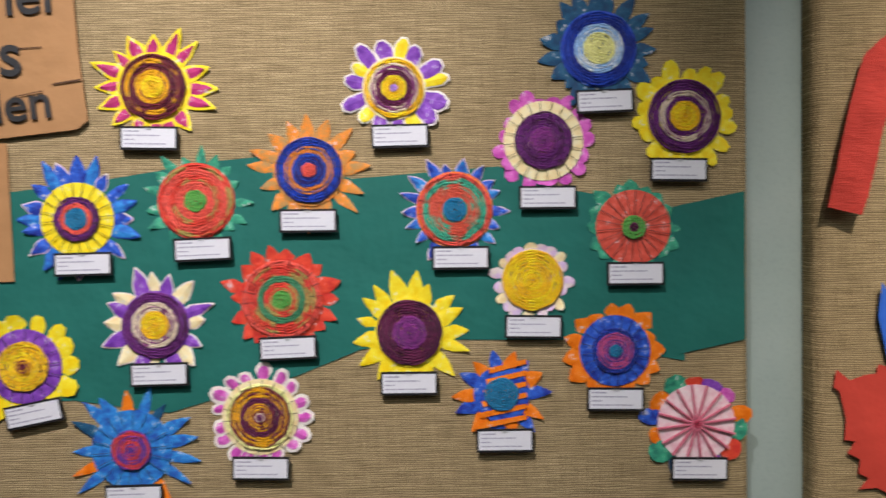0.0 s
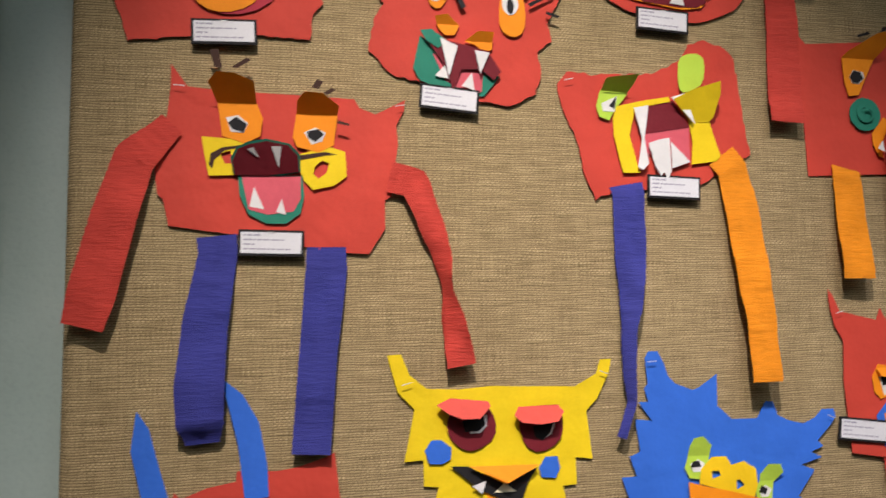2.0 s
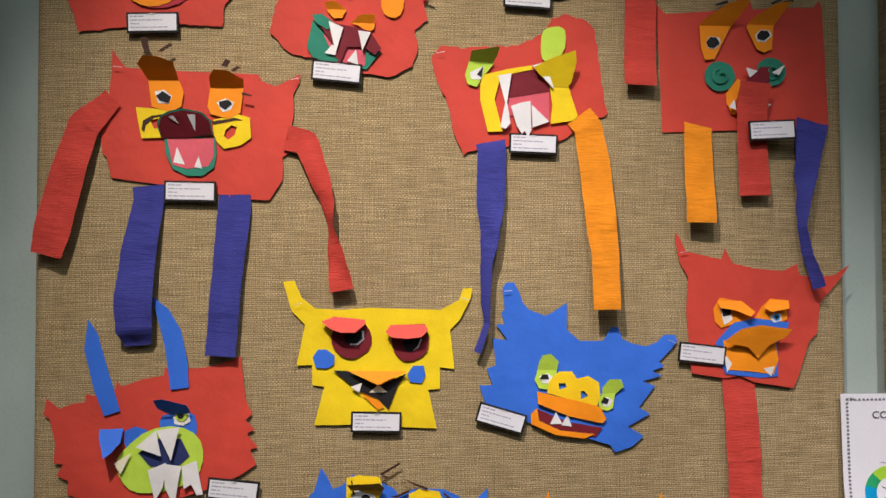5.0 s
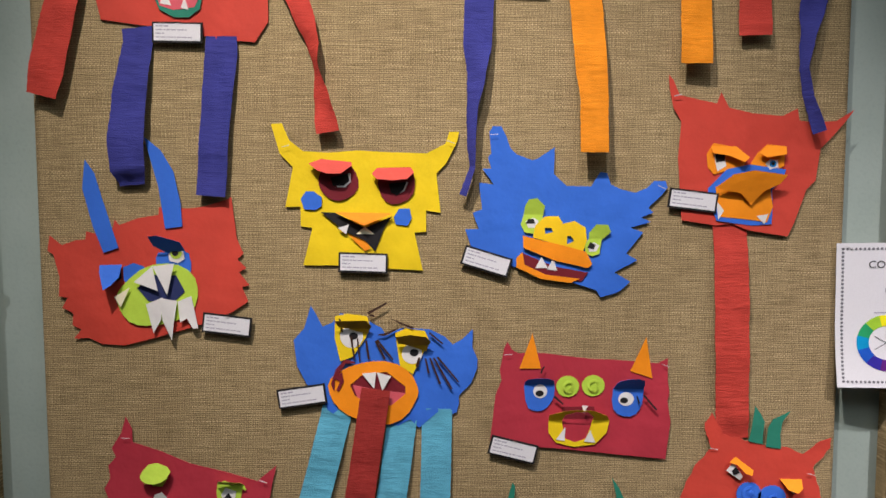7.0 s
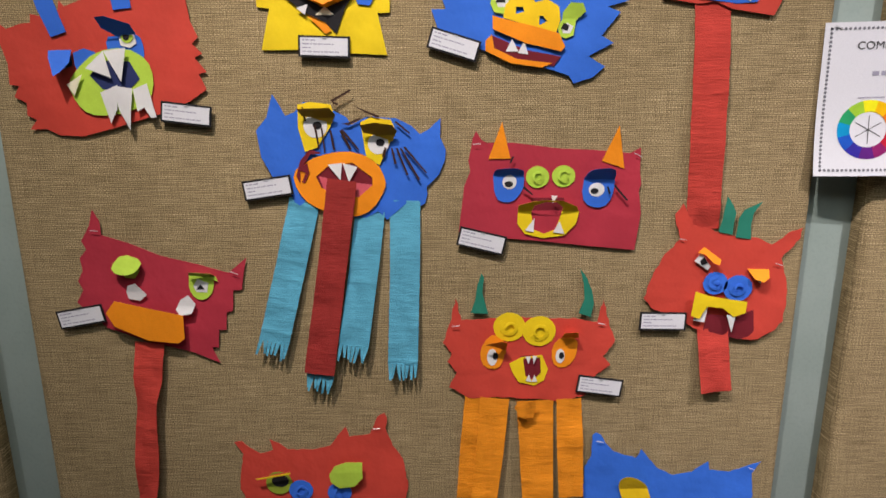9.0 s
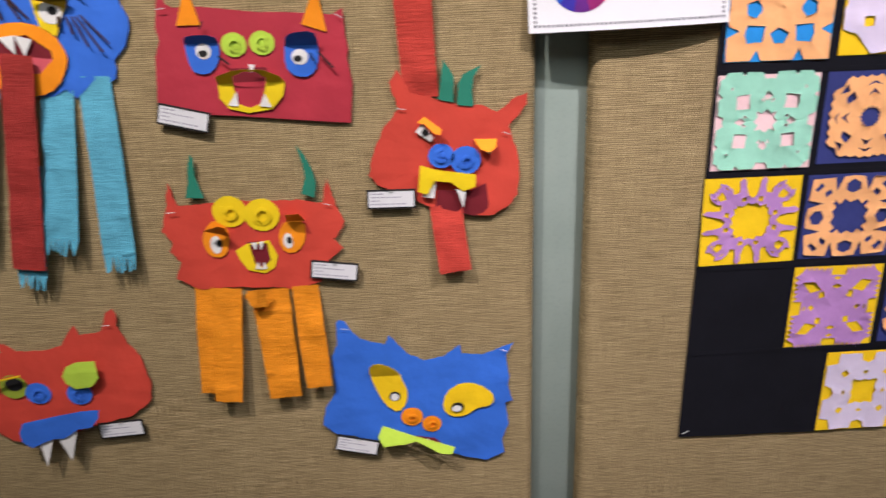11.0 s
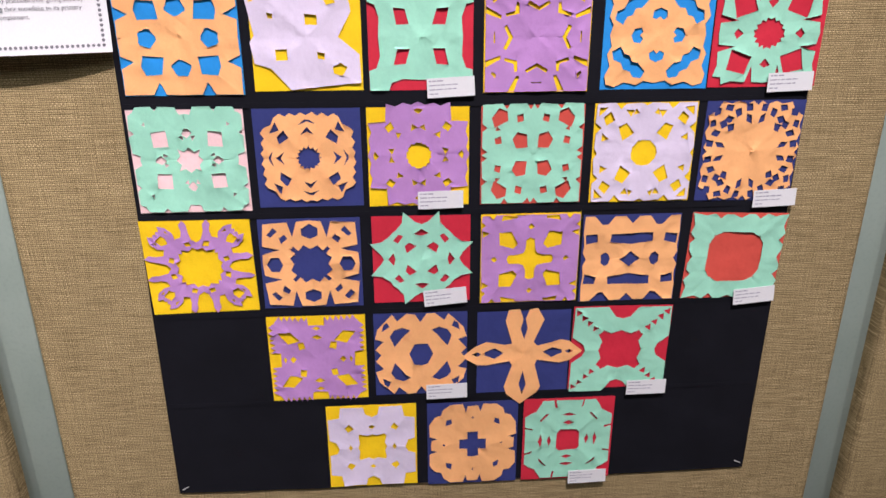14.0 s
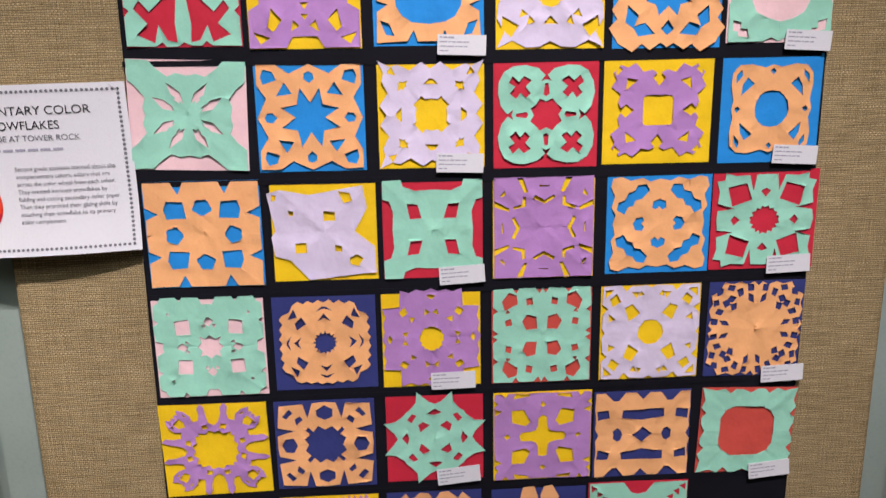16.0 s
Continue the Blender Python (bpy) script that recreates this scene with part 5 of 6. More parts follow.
cut(m, "muzzle", "blue", [(-69, -65), (-60, -48), (3, -37), (33, -32), (61, -31), (57, -47), (44, -62), (22, -65), (-2, -80), (-20, -80), (-39, -87), (-55, -94), (-68, -82)], 33, wave=2)
cut(m, "fang", "white", [(-43, -87), (-21, -80), (-41, -133)], 31)
cut(m, "fang", "white", [(-13, -81), (19, -67), (0, -124)], 31)
staple(m, 92, 106, -2)

m = thing("monster_mask", 0.414, 0.587, "blue paper monster mask with slanted yellow eyes and lime mouth", "paper mask", "paper monster masks on the board")
cut(m, "face", "blue", [(-119, 139), (-114, 144), (-105, 140), (-97, 125), (-83, 110), (-46, 97), (-39, 114), (-29, 102), (-11, 79), (17, 65), (47, 71), (73, 90), (76, 74), (109, 70), (132, 79), (159, 89), (146, 67), (152, 27), (149, 12), (157, -17), (145, -21), (151, -62), (139, -91), (143, -117), (114, -132), (77, -123), (40, -105), (-4, -82), (-61, -81), (-135, -62), (-155, -44), (-148, -12), (-129, 16), (-130, 82), (-120, 101)], 8, wave=3.9, jag=1)
cut(m, "eye", "gold", [(-75, 58), (-65, 73), (-48, 70), (-27, 52), (-21, 32), (-13, 12), (-17, -12), (-31, -27), (-52, -11), (-67, 26)], 15, hinge=(42, 20, 0), soft=1)
cut(m, "eye_rim", "black", oval(-35, 4, 9.5, 8.8, turn=0), 16.2)
cut(m, "pupil", "white", oval(-35, 3, 6.5, 6.5, turn=0), 17.2)
cut(m, "eye", "gold", [(41, -22), (48, 7), (74, 24), (102, 19), (125, 0), (126, -16), (116, -24), (99, -25), (79, -40), (54, -40)], 15, wave=2, soft=1)
cut(m, "eye_rim", "black", oval(66, -21, 10.5, 8.8, turn=0), 19.2)
cut(m, "pupil", "white", oval(65, -23, 7.7, 5.9, turn=0), 20.2)
coil(m, "nostril", "orange", -9, -36, 18, 14, 0)
coil(m, "nostril", "orange", 23, -52, 16, 14, 0)
cut(m, "mouth", "lime", [(-66, -68), (-58, -49), (-4, -70), (59, -91), (54, -103), (36, -101), (-4, -78), (-21, -82), (-43, -83), (-57, -85)], 19, hinge=(-51, 0, 18))
cut(m, "throat", "maroon", [(-4, -74), (28, -81), (47, -101), (26, -105), (-4, -85)], 14)
cut(m, "tooth", "white", [(11, -85), (17, -79), (20, -100)], 17)
staple(m, -107, 130, 12)
staple(m, 143, 78, 25)

m = thing("monster_mask", -0.429, 1.999, "red paper monster mask with blue eyes and wide orange mouth", "paper mask", "paper monster masks on the board")
cut(m, "face", "red", [(-133, 88), (-4, 109), (106, 102), (115, 59), (100, 31), (96, 1), (111, -20), (104, -38), (118, -55), (106, -68), (102, -100), (35, -98), (-23, -103), (-96, -112), (-108, -76), (-121, -43), (-113, -13), (-127, 16)], 6, wave=2.2, jag=1.5)
cut(m, "eye", "blue", [(-84, 48), (-42, 55), (-38, 7), (-50, -23), (-47, -42), (-65, -44), (-76, -16)], 14, hinge=(-3, 40, 0))
cut(m, "eye_white", "white", [(-70, -24), (-60, -12), (-48, -19), (-53, -30)], 15)
cut(m, "pupil", "black", [(-70, -24), (-60, -13), (-50, -21), (-56, -32), (-67, -32)], 16)
cut(m, "eye", "blue", [(46, 55), (82, 66), (88, 5), (81, -15), (65, -18), (56, 3), (46, 24)], 14, hinge=(20, 40, 0))
cut(m, "pupil", "black", [(62, 8), (76, 17), (84, 11), (76, -1), (64, -2)], 16)
coil(m, "nostril", "yellow", -23, 23, 20, 13, 0)
coil(m, "nostril", "yellow", 7, 20, 17, 13, 0)
cut(m, "lip", "crimson", [(-50, -23), (-27, -7), (20, -1), (56, -6), (72, -26), (66, -53), (35, -75), (-5, -77), (-33, -52)], 13, soft=1)
cut(m, "mouth", "orange", [(-42, -21), (-15, -7), (40, -5), (55, -21), (50, -49), (34, -67), (7, -76), (-17, -71), (-33, -52)], 15, hinge=(-40, 30, 0), soft=1)

m = thing("monster_mask", -0.132, 1.938, "red paper monster mask with green jaw, fangs and loose lashes", "paper mask", "paper monster masks on the board")
cut(m, "face", "red", [(-107, 124), (-92, 98), (-60, 81), (-26, 63), (25, 50), (72, 56), (112, 49), (125, 52), (107, 22), (94, -1), (100, -23), (81, -37), (85, -63), (77, -92), (43, -108), (9, -104), (-50, -87), (-99, -75), (-127, -48), (-121, -9), (-109, 11), (-118, 24), (-100, 55), (-108, 70)], 6, wave=2.2, jag=1.5)
cut(m, "eye", "orange", [(-62, 50), (-58, 73), (-43, 78), (-28, 70), (-30, 34), (-32, 21), (-43, 5), (-57, 15)], 14, soft=1)
cut(m, "eye_white", "white", oval(-47, 28, 10.9, 11.8, turn=0), 15.2)
cut(m, "pupil", "black", [(-56, 33), (-49, 38), (-39, 31), (-49, 24)], 16)
cut(m, "eye", "orange", [(32, 19), (38, 35), (59, 38), (66, 16), (64, -15), (49, -24), (32, -14)], 14, soft=1)
cut(m, "eye_white", "white", oval(46, 19, 10.3, 13.8, turn=0), 15.2)
cut(m, "pupil", "black", oval(46, 16, 4.3, 9.5, turn=0), 16.2)
cut(m, "eyelash", "black", [(-63, 108), (-59, 108), (-50, 75), (-54, 75)], 19)
cut(m, "eyelash", "black", [(-52, 111), (-48, 111), (-43, 78), (-47, 78)], 19)
cut(m, "eyelash", "black", [(-31, 112), (-25, 110), (-31, 76), (-35, 77)], 19)
cut(m, "eyelash", "black", [(-85, 27), (-65, 48), (-62, 44), (-81, 23)], 19)
cut(m, "eyelash", "black", [(-29, 38), (-25, 40), (-10, 11), (-16, 7)], 19)
cut(m, "eyelash", "black", [(36, 73), (39, 74), (43, 37), (40, 37)], 19)
cut(m, "eyelash", "black", [(53, 73), (59, 73), (55, 37), (50, 36)], 19)
cut(m, "eyelash", "black", [(60, 33), (85, 54), (88, 51), (65, 28)], 19)
cut(m, "eyelash", "black", [(68, 20), (101, 37), (102, 34), (70, 16)], 19)
cut(m, "eyelash", "black", [(91, 12), (108, 7), (106, 4), (91, 8)], 19)
cut(m, "nostril", "orange", [(-49, -2), (-34, 1), (-18, -12), (-24, -24), (-36, -25), (-45, -15)], 15, hinge=(-12, 35, 0))
cut(m, "nostril", "orange", [(-12, -31), (3, -18), (23, -18), (22, -40), (11, -43), (1, -35)], 15, hinge=(-31, 35, 0))
cut(m, "jaw", "green", [(-66, -26), (-58, -33), (-41, -47), (16, -50), (31, -73), (11, -98), (-36, -93), (-67, -81), (-75, -67)], 13)
cut(m, "tongue", "pink", [(-51, -48), (11, -62), (8, -93), (-16, -92), (-36, -80)], 14)
cut(m, "palate", "maroon", [(-64, -26), (-51, -21), (-36, -32), (16, -43), (32, -68), (23, -78), (6, -66), (-17, -67), (-28, -94), (-33, -70), (-47, -49)], 19)
cut(m, "upper_lip", "green", [(-67, -22), (-53, -20), (-35, -33), (-45, -43), (-60, -34)], 20.5)
cut(m, "tooth", "white", [(-43, -31), (-22, -40), (-33, -78)], 23)
cut(m, "tooth", "white", [(-1, -44), (17, -46), (5, -73)], 23)
cut(m, "tooth", "white", [(-49, -76), (-36, -61), (-33, -79)], 18)
cut(m, "tooth", "white", [(-17, -87), (-4, -70), (-1, -92)], 18)

m = thing("monster_mask", 0.128, 2.025, "round red paper monster mask with yellow nose and orange mouth", "paper mask", "paper monster masks on the board")
cut(m, "face", "red", [(-125, 59), (-66, 127), (49, 144), (113, 100), (130, 44), (117, -3), (104, -48), (62, -68), (30, -76), (-47, -70), (-95, -45), (-126, -19)], 6, wave=2.2, soft=1)
coil(m, "nose", "yellow", -31, 14, 21, 13, 0)
coil(m, "nose", "yellow", 16, 4, 18, 13, 0)
cut(m, "eye", "yellow", oval(53, 29, 21.2, 16.6, turn=0), 14.2)
cut(m, "pupil", "black", oval(52, 32, 8.3, 4.6, turn=0), 16.2)
cut(m, "lip", "orange", [(-59, -9), (52, -16), (54, -39), (44, -55), (17, -59), (-40, -52), (-69, -46)], 13)
cut(m, "throat", "maroon", [(-58, -23), (49, -30), (50, -48), (37, -55), (12, -56), (-37, -52), (-55, -39)], 14)
cut(m, "mouth", "orange", [(-59, -9), (-5, -11), (53, -17), (50, -33), (-5, -30), (-58, -23)], 19, hinge=(-11, 0, 25))
cut(m, "tooth", "white", [(-30, -28), (-18, -49), (-39, -46)], 16)
cut(m, "tooth", "white", [(10, -32), (20, -54), (-1, -52)], 16)

captions([(-369, 1662, 1), (122, 1734, 2), (-308, 1242, 7), (-108, 1333, 2), (72, 1335, 17), (373, 1424, 7), (-200, 1135, -8), (113, 1053, 14), (393, 923, 1), (-498, 938, -10), (301, 815, 8), (-63, 559, -3), (312, 502, 14), (-422, 1901, -2), (-164, 1835, 5), (115, 1949, 3)], 0.0055)
captions([(292, 2027, 2), (477, 1755, -3)], 0.022)

# board three: folded and cut paper snowflakes on a black backing sheet
backing = thing("backing_sheet", 1.312, 0.97, "black backing paper stapled to the burlap, lower corners lifting", "backing paper")
cut(backing, "sheet", "board", [(-446, 700), (457, 700), (457, 486), (457, -495), (250, -497), (0, -495), (-240, -497), (-457, -493)], 2.5, wave=1.0, thick=0.4, cell=0.05)
for i, z in enumerate((416, 265, 113, -37, -186, -334)):
    cut(backing, "paper_seam", "board", [(-450, z - 3), (0, z - 5), (450, z - 2), (450, z + 4), (0, z + 3), (-450, z + 4)], 4.4, thick=0.4)


def turned(poly, eight):
    """All mirror images of a cut in the folded sheet."""
    seen, out = set(), []
    if eight is None:
        return [poly]
    for sx in (1, -1):
        for sz in (1, -1):
            for swap in ((0, 1) if eight else (0,)):
                q = [(sx * x, sz * z) for x, z in poly]
                if swap:
                    q = [(z, x) for x, z in q]
                key = (round(sum(p[0] for p in q) / len(q)), round(sum(p[1] for p in q) / len(q)))
                if key not in seen:
                    seen.add(key)
                    out.append(q)
    return out


def whole(edge, eight):
    """A closed outline from its first eighth (or first quarter): from the right-hand axis to the diagonal (or top axis)."""
    q = list(edge)
    if eight is None:
        return q
    if eight:
        q += [(z, x) for x, z in reversed(edge) if abs(x - z) > 0.01]
    h = q + [(-x, z) for x, z in reversed(q) if abs(x) > 0.01]
    f = h + [(x, -z) for x, z in reversed(h) if abs(z) > 0.01]
    return f


def zigzag(x0, z0, x1, z1, n, depth):
    """A run of small snips between two points."""
    d = math.hypot(x1 - x0, z1 - z0)
    nx, nz = (z1 - z0) / d, -(x1 - x0) / d
    return [(x0 + (x1 - x0) * i / n + (nx * depth if i % 2 else 0), z0 + (z1 - z0) * i / n + (nz * depth if i % 2 else 0)) for i in range(n + 1)]


def snowflake(x, z, w, h, under, over, edge, holes=(), middle=None, eight=True, turn=0.0, grow=1.0, label=""):
    """A square of one colour with a folded, cut and unfolded sheet of its complement glued on. Cuts are in hundredths of half its side."""
    SEED[0] += 1
    rnd = random.Random(SEED[0])
    names = {"sky": "blue", "indigo": "navy", "gold": "yellow", "scarlet": "crimson", "coral": "red", "rose": "pale pink"}
    colours = {"peach": "orange", "purple": "violet", "mint": "mint green", "lilac": "pale lilac"}
    ob = thing("paper_snowflake", x / 1000, z / 1000, label or f"{colours[over]} cut-paper snowflake glued on a {names[under]} square", "paper snowflake", "paper snowflakes on the backing", turn)
    cut(ob, "square", under, [(-w, -h), (w, -h), (w, h), (-w, h)], 3.8, wave=0.3, cell=0.035)
    def fit(poly):
        return [(px * w * grow / 100 + rnd.uniform(-0.5, 0.5), pz * h * grow / 100 + rnd.uniform(-0.5, 0.5)) for px, pz in poly]
    cuts = [fit(q) for hole, e in holes for q in turned(hole, e)]
    if middle:
        cuts.append(fit(whole(middle, eight)))
    bm = fill(fit(whole(edge, eight)), cuts)
    # a fine grid, so that creases along the old folds, dents and curled free edges are real relief
    def slit(co, no):
        bmesh.ops.bisect_plane(bm, geom=bm.verts[:] + bm.edges[:] + bm.faces[:], plane_co=co, plane_no=no)
    for i in range(-5, 6):
        slit((i * w / 5400, 0, 0), (1, 0, 0))
        slit((0, 0, i * h / 5400), (0, 0, 1))
    for d in (-0.006, 0, 0.006):
        slit((d, 0, 0), (1, 0, 1))
        slit((d, 0, 0), (1, 0, -1))
    k, folds = rnd.random() * 50, [rnd.choice((-1.0, 1.0)) * rnd.uniform(0.5, 1.3) for _ in range(8)]
    for v in bm.verts:
        x1, z1 = v.co.x * 1000, v.co.z * 1000
        lines = (x1 / w * 70, z1 / h * 70, (x1 - z1) * 0.71, (x1 + z1) * 0.71)
        side = [int(lines[(j + 1) % 4] > 0) for j in range(4)]
        crease = sum(folds[j * 2 + side[j]] * math.exp(-abs(d) / 7.0) for j, d in enumerate(lines))
        dent = 0.9 * noise.noise((x1 * 0.028 + k, k, z1 * 0.028)) + 0.5 * noise.noise((x1 * 0.07 + k, 3 + k, z1 * 0.07))
        lift = (0.3 + 2.6 * noise.noise((x1 * 0.06 + k, 9 + k, z1 * 0.06))) if v.is_boundary else 0.0
        v.co.y = -max(4.9, 5.8 + crease + dent + max(0.0, lift)) / 1000
    solid(bm, 0.4)
    smooth(part("snowflake", bm, over, ob), 32)
    return ob


# first row down to the last; a: cut repeated eight times, b: four times
snowflake(941, 1476, 71, 70, "scarlet", "mint", [(92, 0), (98, 12), (98, 30), (90, 38), (98, 48), (98, 98)],
          [([(8, 12), (30, 15), (55, 40), (72, 20), (82, 35), (60, 60), (80, 78), (50, 92), (42, 62), (28, 88), (12, 92), (14, 60)], False)])
snowflake(1090, 1472, 70, 70, "gold", "purple", [(78, 0), (78, 22), (98, 34), (98, 98)],
          [([(40, 50), (58, 30), (66, 62), (56, 70)], False), ([(62, 80), (92, 70), (80, 92)], False), ([(-8, 20), (8, 20), (0, 32)], False), ([(-7, 40), (7, 40), (0, 50)], False), ([(8, 60), (20, 50), (26, 70)], False)])
snowflake(1245, 1473, 70, 69, "sky", "peach", [(92, 0), (92, 20), (72, 28), (92, 40), (94, 94)], [([(72, 60), (88, 55), (78, 80), (62, 82)], False)],
          [(62, 0), (58, 30), (48, 48)])
snowflake(1400, 1467, 70, 69, "gold", "lilac", [(86, 0), (96, 20), (98, 45), (84, 70), (98, 98)], [([(40, 0), (56, -14), (56, 14)], True), ([(58, 58), (88, 40), (90, 62), (72, 78)], False), ([(28, 52), (38, 40), (44, 58)], True)],
          [(26, 0), (22, 14), (16, 16)])
snowflake(1552, 1466, 71, 69, "sky", "peach", [(96, 0), (88, 12), (100, 30), (90, 45), (104, 62), (92, 80), (88, 88)], [([(48, 0), (64, -12), (74, 0), (64, 12)], True), ([(52, 40), (72, 22), (76, 52), (60, 62)], True)],
          [(24, 0), (40, 16), (22, 22)], grow=1.03)
snowflake(1701, 1471, 70, 69, "rose", "mint", [(98, 0), (90, 14), (98, 30), (98, 98)], [([(74, 62), (90, 58), (88, 78), (74, 80)], True)], [(62, 0), (56, 24), (46, 46)])

snowflake(937, 1322, 74, 69, "rose", "mint", [(72, 0), (76, 16), (70, 32), (84, 50), (98, 62), (99, 99)], [([(22, 7), (42, 12), (60, 34), (38, 28)], True), ([(14, 22), (22, 30), (16, 36)], True)], turn=2)
snowflake(1091, 1317, 69, 69, "sky", "peach", [(97, 0), (80, 36), (96, 60), (95, 95)], [([(0, 62), (9, 70), (8, 80), (0, 84), (-8, 80), (-9, 70)], True), ([(32, 44), (62, 40), (46, 64)], False), ([(60, 68), (84, 60), (88, 74), (82, 88), (66, 84)], False)],
          [(27, 0), (54, 18), (24, 24)])
snowflake(1246, 1318, 69, 69, "gold", "lilac", [(84, 0), (96, 18), (80, 40), (92, 62), (88, 76), (99, 99)], [([(56, -14), (66, -4), (66, 4), (56, 14)], True), ([(44, 52), (62, 44), (58, 62)], True), ([(66, 72), (82, 76), (74, 88)], False)],
          [(30, 0), (28, 12), (34, 18), (26, 26)])
snowflake(1396, 1315, 69, 69, "scarlet", "mint", [(72, 0), (86, 16), (92, 40), (90, 62), (80, 80)],
          [([(30, 40), (40, 52), (28, 64), (42, 72), (52, 62), (64, 72), (72, 60), (60, 52), (70, 40), (58, 30), (50, 42), (40, 32)], False), ([(0, 34), (6, 38), (3, 58), (-3, 58), (-6, 38)], True), ([(0, 66), (10, 62), (0, 76), (-10, 62)], True)],
          [(24, 0), (30, 12), (20, 20)])
snowflake(1545, 1318, 73, 70, "gold", "purple", [(66, 0), (74, 14), (70, 30), (86, 44), (78, 58), (84, 70), (74, 76)], [([(44, 0), (60, -12), (74, 0), (60, 12)], True), ([(38, 56), (58, 60), (60, 38)], False), ([(66, 76), (78, 64), (80, 72), (72, 80)], False)],
          [(28, 0), (28, 20), (26, 26)])
snowflake(1698, 1317, 68, 71, "sky", "peach", [(80, 0), (76, 16), (82, 44), (80, 66), (70, 76)], [([(62, 0), (68, -6), (74, 0), (68, 6)], True), ([(60, 62), (72, 46), (72, 62), (62, 72)], False), ([(36, 46), (62, 24), (60, 44), (50, 58)], False)],
          [(34, 0), (32, 14), (24, 24)])

snowflake(944, 1168, 75, 71, "sky", "peach", [(98, 0), (98, 30), (76, 40), (98, 52), (98, 98)], [([(28, 32), (62, 30), (66, 48), (60, 64), (32, 62)], False), ([(36, -2), (46, -17), (63, -11), (66, 8), (49, 17)], True)])
snowflake(1101, 1168, 69, 67, "gold", "lilac", [(-106, 79), (-82, 85), (-27, 73), (76, 91), (82, 45), (58, 0), (95, -33), (97, -85), (-3, -94), (-33, -98), (-67, -58), (-97, -48), (-102, -9), (-94, 3)],
          [([(0, 42), (21, 40), (21, 21), (0, 22)], None), ([(-58, -22), (-36, -21), (-35, -43), (-57, -42)], None), ([(-68, 44), (-56, 42), (-58, 32), (-66, 34)], None), ([(18, -28), (33, -30), (32, -42), (19, -40)], None),
           ([(28, 80), (50, 76), (56, 60), (40, 56)], None), ([(46, -56), (60, -48), (72, -56), (62, -72), (48, -68)], None), ([(-98, 62), (-90, 64), (-88, 74), (-98, 76)], None)], eight=None)
snowflake(1245, 1167, 67, 67, "scarlet", "mint", [(80, 0), (78, 36), (86, 58), (99, 62), (99, 99)], [([(22, 22), (46, 22), (52, 52), (30, 50)], False)])
snowflake(1395, 1165, 69, 70, "gold", "purple", [(98, 0), (98, 98)], [([(46, 0), (58, 22), (64, 19), (54, 0), (64, -19), (58, -22)], True), ([(36, 42), (60, 36), (62, 42), (44, 47), (42, 62), (37, 60)], False), ([(70, 32), (97, 42), (97, 54), (68, 39)], True), ([(76, 66), (84, 60), (86, 64), (78, 74)], False), ([(80, -10), (83, -10), (83, 10), (80, 10)], True)])
snowflake(1553, 1166, 72, 69, "sky", "peach", [(88, 0), (84, 20), (92, 34), (86, 56), (94, 74), (90, 90)],
          [([(20, 66), (26, 79), (42, 77), (47, 66), (60, 62), (66, 49), (79, 44), (82, 28), (67, 20), (60, 33), (50, 36), (46, 48), (34, 50)], False), ([(-14, 32), (-6, 28), (0, 34), (6, 28), (14, 32), (12, 44), (0, 50), (-12, 44)], True)])
snowflake(1701, 1167, 74, 69, "scarlet", "mint", [(92, 0), (90, 20), (58, 24), (90, 34), (88, 58), (94, 78), (80, 80)], [([(26, 42), (64, 28), (72, 66), (37, 75)], False), ([(46, 0), (58, -10), (64, 0), (58, 10)], True)],
          zigzag(26, 0, 18, 18, 4, 5)[:-1] + [(18, 18)])

snowflake(939, 1013, 74, 72, "rose", "mint", [(86, 0), (84, 9), (97, 15), (98, 44), (90, 50), (98, 57), (97, 82), (86, 90), (87, 87)], [([(34, 26), (60, 24), (62, 52), (36, 54)], False), ([(40, 0), (52, -7), (60, 2), (50, 9)], True), ([(70, 62), (76, 66), (70, 70)], False), ([(8, 36), (14, 44), (6, 46)], True)],
          [(24, 0), (16, 9), (20, 20)])
snowflake(1094, 1013, 70, 68, "indigo", "peach", zigzag(84, 0, 80, 60, 6, 6) + [(66, 66)], [([(62, 0), (46, 13), (52, 0), (46, -13)], True), ([(66, 16), (75, 4), (75, -4), (66, -16), (71, 0)], True), ([(34, 40), (54, 28), (58, 42), (44, 56)], False), ([(52, 56), (70, 50), (58, 72)], False)],
          zigzag(25, 0, 18, 18, 4, -5)[:-1] + [(18, 18)])
snowflake(1240, 1014, 68, 71, "gold", "purple", [(100, 0), (94, 14), (98, 30), (92, 44), (98, 62), (62, 64), (62, 62)], [([(78, 0), (86, -10), (90, 0), (86, 10)], True), ([(46, -14), (60, -12), (52, 0), (60, 12), (46, 14), (54, 0)], True), ([(46, 52), (58, 44), (66, 54), (54, 64)], False), ([(30, 40), (42, 32), (44, 44)], True)],
          zigzag(24, 0, 17, 17, 4, 3)[:-1] + [(17, 17)])
snowflake(1394, 1012, 70, 70, "coral", "mint", [(98, 0), (88, 6), (98, 14), (97, 46), (88, 52), (98, 60), (97, 97)],
          [([(10, 14), (32, 12), (40, 30), (30, 44), (12, 40)], False), ([(48, 66), (74, 52), (80, 72), (66, 90), (50, 84)], False), ([(60, 22), (72, 20), (74, 32), (62, 36)], False), ([(18, 66), (30, 62), (32, 76), (20, 80)], False), ([(62, 48), (72, 46), (70, 56)], False)])
